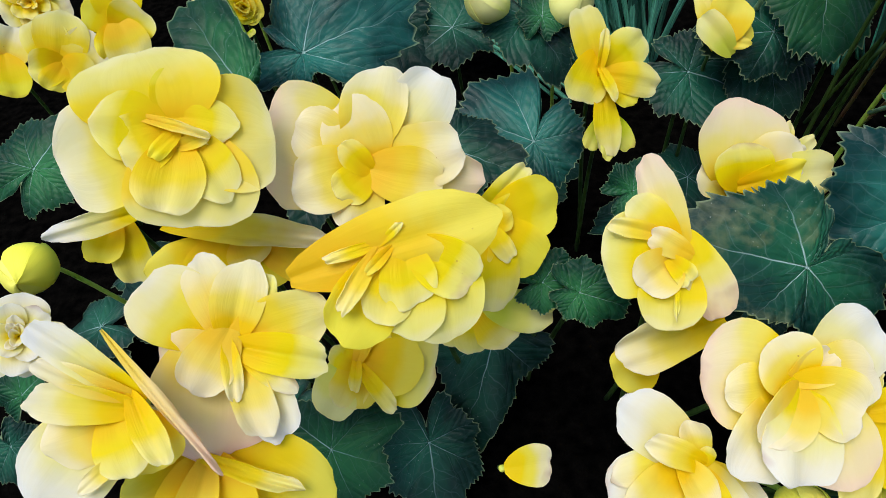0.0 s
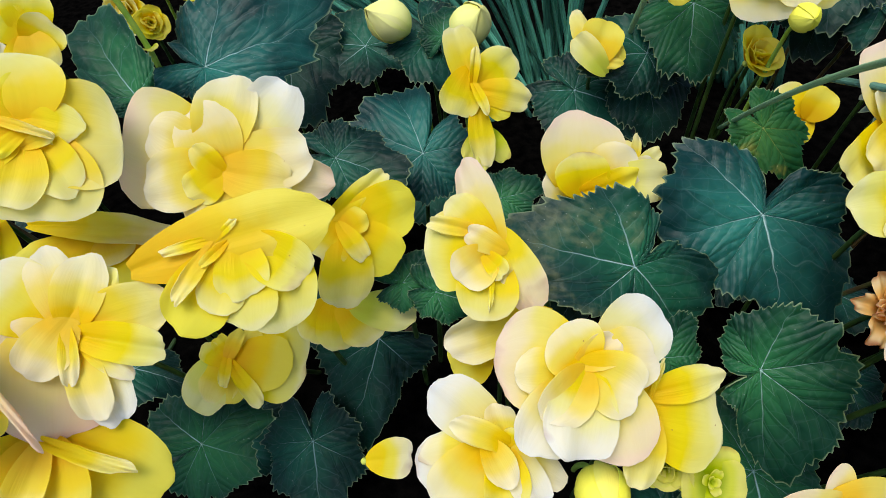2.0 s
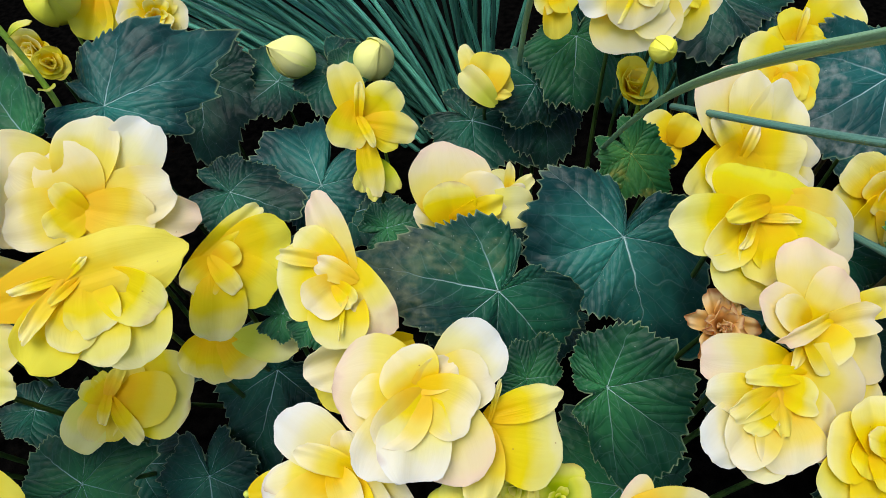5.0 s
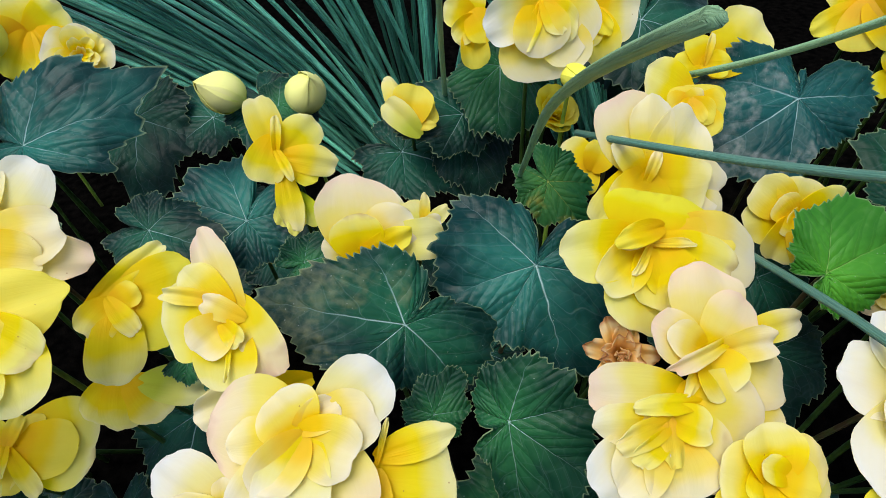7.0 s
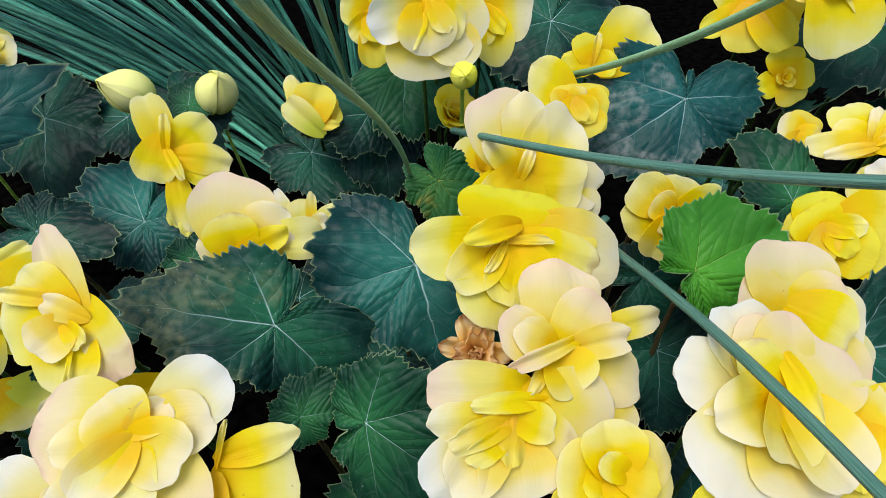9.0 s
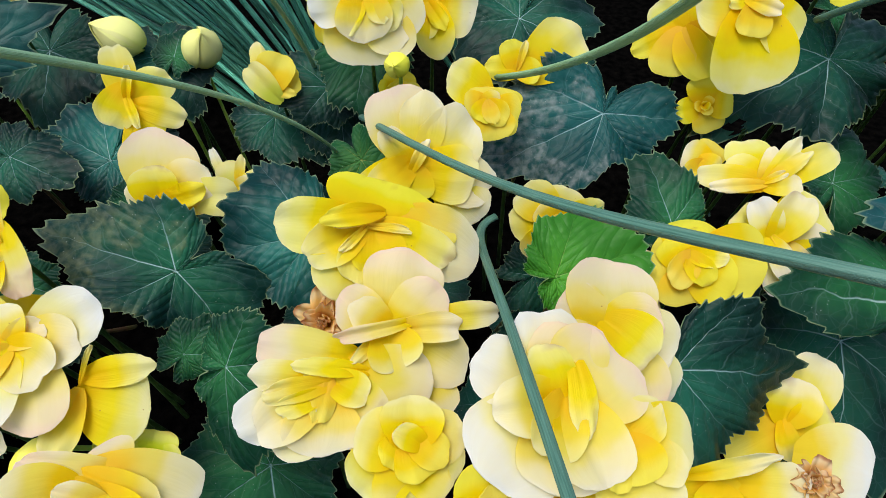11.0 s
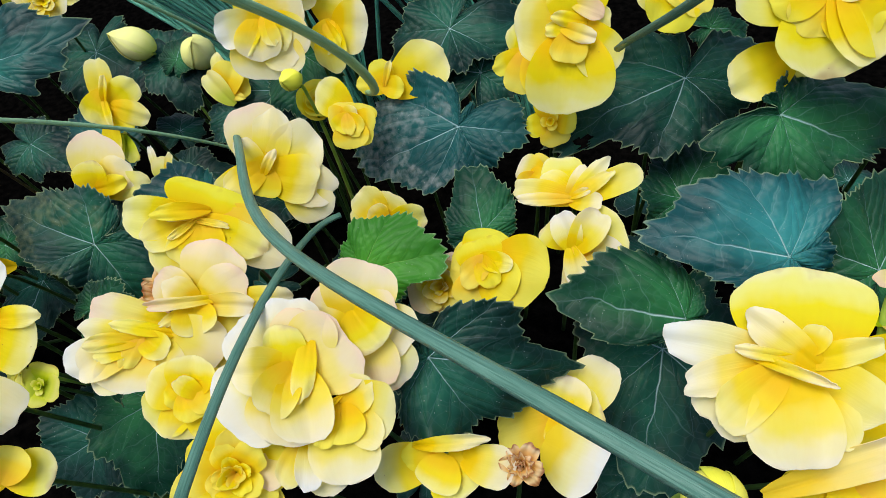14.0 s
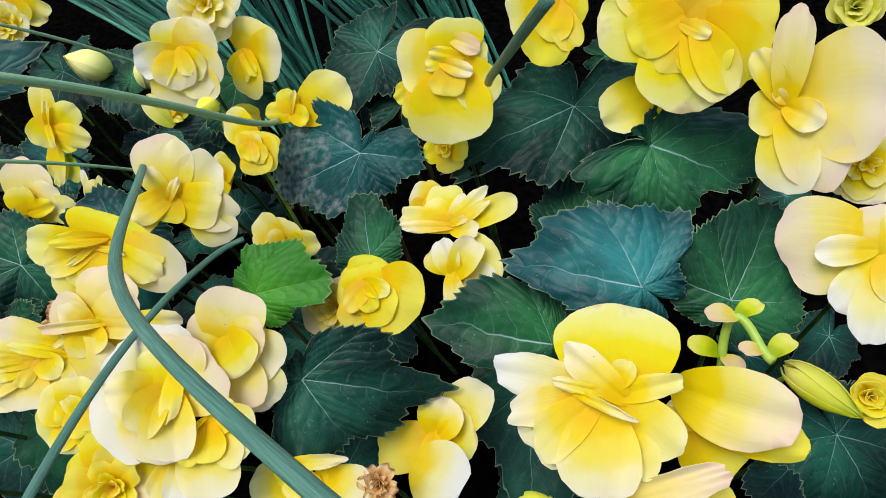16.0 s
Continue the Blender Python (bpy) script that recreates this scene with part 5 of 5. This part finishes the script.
flower((0.2185, 0.2822, 0.2218), (0.09, -0.76, 0.64), 0.0216, 13, "open", "lemon", "small frilled yellow begonia flower", 183, petals=[(104, 0.0275, 0.0036, "white", -0.0057, 0.0024), (102, 0.0240, 0.0096, "budding", 0.0005, -0.0047), (73, 0.0224, 0.0036, "lemon", 0.0016, -0.0007), (25, 0.0233, 0.0052, "budding", -0.0004, -0.0012), (-1, 0.0154, 0.0073, "white", -0.0021, 0.0002)])
flower((-0.1410, 0.4798, 0.2500), (0.38, -0.80, 0.47), 0.0183, 28, "half", "yellow", "yellow begonia bud among leaves", 184)

# ---- the leaves ----
leaf((0.4328, 0.5073, 0.2250), (0.00, -0.60, 0.80), -107, 0.0670, "dark", "dark begonia leaf behind the crossing blades", 300)
leaf((-0.0891, 0.4328, 0.2324), (0.02, -0.58, 0.81), 27, 0.1191, "blue", "large dark blue-green serrated begonia leaf", 301, rim=[(4, 1.00), (24, 0.75), (51, 0.58), (91, 0.43), (125, 0.28), (152, 0.43), (173, 0.47), (205, 0.25), (280, 0.20), (306, 0.44), (313, 0.62), (327, 0.56), (341, 0.71), (356, 0.79)], cleft=135)
leaf((0.2042, 0.1970, 0.2261), (0.33, -0.65, 0.69), 177, 0.0798, "stained", "dark begonia leaf with a brown stained edge and pale veins", 302, rim=[(22, 0.79), (42, 0.58), (78, 0.40), (115, 0.46), (131, 0.64), (152, 0.67), (175, 0.71), (197, 0.66), (219, 0.39), (251, 0.36), (275, 0.47), (300, 0.54), (324, 0.63), (344, 0.75), (359, 1.00)], cleft=242)
leaf((0.2828, 0.2296, 0.2273), (0.01, -0.66, 0.75), -73, 0.0879, "blue", "large dark green begonia leaf with pale veins", 303, rim=[(3, 0.85), (11, 1.00), (23, 0.81), (40, 0.66), (62, 0.49), (84, 0.58), (97, 0.51), (121, 0.36), (139, 0.22), (160, 0.37), (179, 0.55), (199, 0.65), (224, 0.68), (250, 0.69), (275, 0.60), (307, 0.53), (340, 0.61)], cleft=143)
leaf((0.2497, 0.1317, 0.2215), (-0.30, -0.68, 0.67), -109, 0.0577, "green", "serrated green begonia leaf with a yellowish rim", 304, rim=[(4, 0.95), (14, 1.00), (36, 0.87), (52, 0.70), (74, 0.75), (95, 0.71), (109, 0.60), (123, 0.70), (150, 0.58), (173, 0.57), (191, 0.49), (225, 0.41), (261, 0.26), (305, 0.35), (331, 0.40), (352, 0.70)], cleft=286)
leaf((0.0830, 0.3698, 0.1790), (0.02, -0.58, 0.81), 160, 0.0680, "blue", "dark blue-green begonia leaf in the shade", 305, rim=[(4, 1.00), (39, 0.57), (87, 0.56), (121, 0.58), (171, 0.51), (203, 0.56), (242, 0.58), (272, 0.65), (283, 0.86), (314, 0.93), (337, 1.00), (350, 0.95)], cleft=270)
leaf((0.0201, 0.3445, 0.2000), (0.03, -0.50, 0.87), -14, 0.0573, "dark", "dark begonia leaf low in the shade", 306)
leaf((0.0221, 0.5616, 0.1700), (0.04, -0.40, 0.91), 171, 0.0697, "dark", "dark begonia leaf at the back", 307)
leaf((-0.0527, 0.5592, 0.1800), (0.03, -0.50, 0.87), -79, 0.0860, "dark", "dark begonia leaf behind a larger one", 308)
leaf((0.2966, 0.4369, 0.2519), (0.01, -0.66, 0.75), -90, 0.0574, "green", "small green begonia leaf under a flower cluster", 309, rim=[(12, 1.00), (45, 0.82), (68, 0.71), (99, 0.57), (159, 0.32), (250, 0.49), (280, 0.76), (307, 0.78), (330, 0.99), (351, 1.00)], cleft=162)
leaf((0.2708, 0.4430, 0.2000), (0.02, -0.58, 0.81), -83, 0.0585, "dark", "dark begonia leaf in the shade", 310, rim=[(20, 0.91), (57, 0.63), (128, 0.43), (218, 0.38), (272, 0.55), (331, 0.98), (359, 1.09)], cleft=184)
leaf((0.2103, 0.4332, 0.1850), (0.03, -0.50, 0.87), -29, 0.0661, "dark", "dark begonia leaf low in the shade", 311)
leaf((0.1381, 0.2880, 0.2000), (0.02, -0.58, 0.81), 20, 0.0310, "green", "small green begonia leaf tip", 312)
leaf((0.3052, 0.2992, 0.2350), (-0.00, -0.73, 0.68), -56, 0.0393, "yellowed", "small begonia leaf with yellowed, curled edge", 313, ragged=0.12)
leaf((0.1020, 0.5041, 0.2050), (0.01, -0.66, 0.75), 75, 0.0314, "green", "small begonia leaf beside a bud", 314)
leaf((0.4713, 0.3129, 0.2666), (-0.03, -0.69, 0.73), -159, 0.0991, "greyed", "begonia leaf with grey weathered patches", 315, rim=[(14, 0.74), (39, 0.55), (47, 0.60), (75, 0.37), (124, 0.42), (153, 0.53), (177, 0.52), (196, 0.35), (209, 0.18), (263, 0.34), (288, 0.51), (315, 0.65), (337, 0.87), (350, 1.00)], cleft=241)
leaf((0.4282, 0.4896, 0.2535), (0.00, -0.53, 0.85), -169, 0.0828, "dark", "dark begonia leaf behind the flowers", 316, rim=[(18, 0.79), (41, 0.79), (63, 0.76), (83, 0.63), (115, 0.57), (155, 0.71), (178, 1.00), (225, 0.64), (284, 0.60), (341, 0.62)], cleft=226)
leaf((0.5027, 0.2255, 0.2434), (0.14, -0.60, 0.78), 114, 0.0514, "green", "green begonia leaf with an upright tip", 317, rim=[(1, 1.00), (38, 0.56), (95, 0.46), (226, 0.26), (273, 0.47), (310, 0.60)], cleft=178)
leaf((0.4279, 0.1852, 0.2383), (-0.03, -0.69, 0.73), 16, 0.0597, "fresh", "fresh bright green begonia leaf", 318, rim=[(8, 0.89), (32, 0.83), (54, 0.68), (86, 0.60), (108, 0.41), (188, 0.18), (224, 0.28), (265, 0.41), (302, 0.48), (334, 0.62), (344, 0.90), (352, 1.00)], cleft=173)
leaf((0.6334, 0.3548, 0.2875), (0.14, -0.56, 0.81), -144, 0.1051, "dark", "large dark begonia leaf with a small hole", 319, hole=(0.81, 0.10, 0.055), rim=[(8, 1.00), (15, 0.72), (28, 0.61), (46, 0.67), (63, 0.49), (97, 0.41), (127, 0.47), (171, 0.55), (189, 0.59), (215, 0.41), (222, 0.22), (271, 0.33), (292, 0.47), (316, 0.53), (338, 0.75), (356, 0.92)], cleft=233)
leaf((0.6883, 0.3016, 0.2945), (0.20, -0.60, 0.78), -4, 0.0989, "green", "large begonia leaf with ragged, curled edge", 320, ragged=0.22, rim=[(12, 0.97), (28, 1.00), (41, 0.62), (68, 0.37), (136, 0.15), (198, 0.22), (212, 0.43), (221, 0.68), (244, 0.50), (246, 0.41), (271, 0.46), (293, 0.52), (334, 0.54), (357, 0.74)], cleft=181)
leaf((0.6885, 0.2047, 0.2620), (0.20, -0.60, 0.78), -176, 0.0801, "sky_sheen", "large glossy blue-green begonia leaf", 321, rim=[(2, 1.00), (10, 0.84), (21, 0.60), (47, 0.39), (109, 0.16), (148, 0.37), (163, 0.34), (227, 0.30), (234, 0.56), (247, 0.67), (286, 0.61), (308, 0.76), (323, 0.83), (344, 0.92)], cleft=161)
leaf((0.7412, 0.2117, 0.2495), (0.20, -0.60, 0.78), 69, 0.0731, "green", "dark green begonia leaf with a dry tip", 322, rim=[(5, 1.00), (18, 0.96), (25, 0.83), (46, 0.74), (67, 0.64), (96, 0.63), (122, 0.52), (143, 0.39), (180, 0.26), (264, 0.52), (332, 0.66)], cleft=198)
leaf((0.6371, 0.1852, 0.2197), (0.24, -0.66, 0.71), -172, 0.0820, "green", "broad green begonia leaf with a yellow-green rim", 323, rim=[(4, 1.00), (22, 0.68), (38, 0.40), (63, 0.13), (220, 0.10), (272, 0.33), (299, 0.51), (321, 0.73), (342, 0.90), (352, 0.95)], cleft=160)
leaf((0.4840, 0.1287, 0.2290), (0.23, -0.58, 0.78), 8, 0.0945, "dark", "large dark begonia leaf with a pointed tip", 324, rim=[(4, 1.00), (16, 0.70), (27, 0.63), (38, 0.65), (59, 0.48), (77, 0.35), (124, 0.17), (197, 0.15), (244, 0.31), (264, 0.52), (287, 0.55), (317, 0.54), (336, 0.70), (352, 0.78)], cleft=96)
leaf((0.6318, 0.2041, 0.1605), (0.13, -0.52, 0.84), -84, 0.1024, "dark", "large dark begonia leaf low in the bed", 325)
leaf((0.6390, 0.2961, 0.2226), (0.17, -0.42, 0.89), 72, 0.0620, "green", "dark begonia leaf in a gap", 326)
leaf((0.0437, 0.2488, 0.1038), (0.06, -0.61, 0.79), -99, 0.0818, "dark", "dark pointed begonia leaf low in the bed", 327, rim=[(0, 1.00), (8, 0.90), (20, 0.67), (34, 0.45), (74, 0.50), (99, 0.51), (116, 0.19), (275, 0.23), (282, 0.56), (302, 0.59), (324, 0.62), (343, 0.77)], cleft=199)
leaf((-0.0554, 0.1525, 0.1372), (0.06, -0.61, 0.79), 39, 0.0439, "green", "dark serrated begonia leaf low in the bed", 328, rim=[(10, 0.77), (56, 0.68), (106, 0.86), (155, 0.83), (199, 0.78), (259, 0.78), (293, 0.88), (319, 0.69), (342, 1.00)], cleft=170)
leaf((-0.0055, 0.1855, 0.0714), (0.06, -0.61, 0.79), -81, 0.0609, "dark", "dark begonia leaf deep in the shade", 329)
leaf((-0.2490, 0.3077, 0.2400), (0.09, -0.59, 0.80), 60, 0.0445, "green", "begonia leaf at the edge of the bed", 330)
leaf((-0.1151, 0.3645, 0.2500), (0.05, -0.62, 0.78), 124, 0.0737, "green", "narrow dark green begonia leaf", 331, width=0.42, rim=[(5, 1.12), (28, 0.83), (43, 0.55), (52, 0.31), (259, 0.07), (323, 0.49), (336, 0.86), (350, 1.11)], cleft=180)
leaf((0.2624, 0.1178, 0.1423), (0.14, -0.60, 0.78), -83, 0.0747, "green", "dark green begonia leaf low in the bed", 332)
leaf((0.2169, 0.0920, 0.1199), (0.20, -0.60, 0.78), -136, 0.0589, "dark", "dark begonia leaf low in the bed", 333)
leaf((-0.2148, 0.1623, 0.2000), (0.08, -0.67, 0.74), 100, 0.0248, "green", "small begonia leaf at the edge of the bed", 334)
leaf((-0.2247, 0.1425, 0.1800), (0.08, -0.67, 0.74), -60, 0.0281, "dark", "dark begonia leaf at the edge of the bed", 335)
leaf((0.4605, 0.4661, 0.2200), (0.19, -0.51, 0.84), 83, 0.0660, "dark", "dark begonia leaf behind a larger one", 336)
leaf((0.6520, 0.4053, 0.3000), (0.24, -0.66, 0.71), 18, 0.0309, "green", "small begonia leaf under a flower", 337)
leaf((0.8044, 0.1590, 0.2000), (0.23, -0.58, 0.78), -44, 0.0528, "dark", "dark begonia leaf low in the bed", 338)
leaf((0.4253, 0.2328, 0.1900), (-0.03, -0.69, 0.73), 21, 0.0429, "dark", "dark begonia leaf in the shade", 339)
leaf((0.4351, 0.2129, 0.1394), (-0.03, -0.69, 0.73), -89, 0.0562, "dark", "dark begonia leaf in the shade", 340)
leaf((0.0887, 0.5146, 0.2000), (0.09, -0.50, 0.86), -59, 0.0642, "dark", "dark begonia leaf at the back", 341)
leaf((-0.0804, 0.3536, 0.1824), (0.09, -0.59, 0.80), -100, 0.0508, "dark", "dark begonia leaf under flowers", 342)
leaf((0.0941, 0.2098, 0.2000), (0.05, -0.62, 0.78), -21, 0.0305, "green", "small begonia leaf between flowers", 343)
leaf((0.0743, 0.2186, 0.2000), (0.09, -0.59, 0.80), 10, 0.0291, "green", "small begonia leaf between flowers", 344)
leaf((0.2144, 0.1554, 0.2000), (0.01, -0.66, 0.75), 54, 0.0273, "green", "small begonia leaf between flowers", 345)
leaf((0.1876, 0.2290, 0.2035), (0.23, -0.58, 0.78), -104, 0.0457, "dark", "dark begonia leaf in the shade", 346)
leaf((0.2632, 0.4237, 0.2200), (0.23, -0.58, 0.78), -164, 0.0584, "dark", "dark begonia leaf in the shade", 347)

# ---- single rush blades ----
rush([(0.3130, 0.2679, 0.2897), (0.3920, 0.1498, 0.3274), (0.4182, 0.0760, 0.3537), (0.4823, 0.0567, 0.3951), (0.6014, -0.0074, 0.3935), (0.7314, -0.0624, 0.3735)], 0.0055, "thick rush blade arching over the flowers", mat=RUSH_GREY, tip=1.73)
rush([(0.2885, 0.3218, 0.2201), (0.2847, 0.2534, 0.2926), (0.2749, 0.1842, 0.3570), (0.2568, 0.1119, 0.4054), (0.2602, 0.0338, 0.4544)], 0.0036, "pale rush blade rising out of the bed", mat=RUSH_PALE, tip=1.1)
rush([(0.3959, 0.2346, 0.2404), (0.3767, 0.2230, 0.2393), (0.3842, 0.1959, 0.2494), (0.3925, 0.1334, 0.2844), (0.3964, 0.0729, 0.2960), (0.4118, 0.0053, 0.2963), (0.4232, -0.0610, 0.2982)], 0.0052, "dark rush blade leaning across pale flowers", mat=RUSH_GREY, tip=1.15)
rush([(0.3984, 0.3274, 0.2848), (0.4555, 0.2211, 0.3500), (0.4682, 0.1534, 0.4261), (0.4509, 0.0795, 0.4816)], 0.0062, "thick pale rush blade bending towards the light", mat=RUSH_PALE, tip=0.85)
rush([(0.5817, 0.3005, 0.3398), (0.5901, 0.2718, 0.3662), (0.6034, 0.2386, 0.3883), (0.6160, 0.2110, 0.4193), (0.6352, 0.1863, 0.4519)], 0.0052, "grey-green rush blade at the back", mat=RUSH_GREY, tip=1.19)
rush([(0.2512, 0.4429, 0.2217), (0.2498, 0.4122, 0.2686), (0.2462, 0.3743, 0.3102), (0.2450, 0.3250, 0.3560), (0.2430, 0.2700, 0.4000)], 0.0044, "slim pale rush blade beside a small yellow flower", mat=RUSH_PALE, tip=0.8)

# ---- the clumps of rushes behind ----
def clump(foot, spread, tops, height, count, seed, label):
    """A tuft: blades that rise from one foot and fan out. tops: where they pass at that height, from side to side."""
    rng = random.Random(seed)
    ob = new("rush_clump")
    ob.matrix_basis = Matrix.Translation((*foot, 0))
    tagged(ob, label, "grass", "rush clumps")
    (x0, y0), (x1, y1) = tops
    for k in range(count):
        s = (k + rng.random()) / count
        bx, by = spread * (s * 2 - 1) + rng.gauss(0, 0.010), rng.gauss(0, 0.02)
        tx = x0 + (x1 - x0) * s + rng.gauss(0, 0.018) - foot[0]
        ty = y0 + (y1 - y0) * s + abs(rng.gauss(0, 0.035)) - foot[1]
        ctrl = [(bx, by, -0.01), (bx + (tx - bx) * 0.45, by + (ty - by) * 0.4, height * 0.55), (tx, ty, height * 1.05), (bx + (tx - bx) * 2.3, by + (ty - by) * 1.6, height * 1.9 + rng.uniform(-0.04, 0.06))]
        rush(ctrl, rng.uniform(0.0060, 0.0115), "", ob, RUSH, 14, 0.4, "blade", 6)
    return ob


clump((0.20, 0.70), 0.05, ((-0.204, 0.745), (0.285, 0.618)), 0.22, 76, 5, "dense clump of blue-green rushes behind the begonias")
clump((0.47, 0.72), 0.05, ((0.327, 0.622), (0.467, 0.622)), 0.22, 54, 6, "upright clump of blue-green rushes")


# ---- a young stalk with bracts ----
def flower_stem(path, seed, bracts, label):
    ob = new("flower_stem")
    ob.matrix_basis = Matrix.Translation(path[0])
    tagged(ob, label, "stem", "young begonia stems")
    pts = bezier([Vector(p) - Vector(path[0]) for p in path], 18)
    v, f, uv = tube(pts, [0.0026] * 18, 8)
    mesh_object("stem", v, f, STALK_PALE, ob, "", uv, "along")
    rng = np.random.default_rng(seed)
    for k, turn, size in bracts:
        P, uvp = petal_points(rng, radians(turn), size, 0.34, 60, 20, 0.5, 0.05)
        v, f, u2 = sheet(P, 0.0005, uvp)
        part = mesh_object("bract", v, f, PETAL["green" if turn % 2 else "peach"], ob, "green bract flushed with pink", u2, "petal")
        part.location = pts[k]
    return ob


flower_stem([(0.7377, 0.1619, 0.2213), (0.7321, 0.1662, 0.2601), (0.7279, 0.1955, 0.2829), (0.7449, 0.1854, 0.2782), (0.7478, 0.1660, 0.2636), (0.7557, 0.1580, 0.2663)], 3, [(9, 200, 0.020), (8, 31, 0.016), (3, 175, 0.020), (3, 300, 0.016), (16, 41, 0.017), (15, 200, 0.014)], "pale green begonia stem with pink-edged bracts")
flower_stem([(-0.1323, 0.4450, 0.2273), (-0.1335, 0.4473, 0.2446), (-0.1408, 0.4498, 0.2715), (-0.1492, 0.4478, 0.3078)], 8, [(16, 200, 0.020), (14, 31, 0.022), (8, 175, 0.018), (5, 301, 0.020)], "thick pale green begonia stem with leafy bracts")


# ---- low foliage in the shade ----
def undergrowth():
    rng = random.Random(11)
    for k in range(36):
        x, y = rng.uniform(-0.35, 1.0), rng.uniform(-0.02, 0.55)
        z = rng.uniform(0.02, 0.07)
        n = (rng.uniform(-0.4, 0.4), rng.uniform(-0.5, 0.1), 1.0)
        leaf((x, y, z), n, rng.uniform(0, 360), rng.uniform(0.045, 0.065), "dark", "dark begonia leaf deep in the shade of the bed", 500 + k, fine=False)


undergrowth()
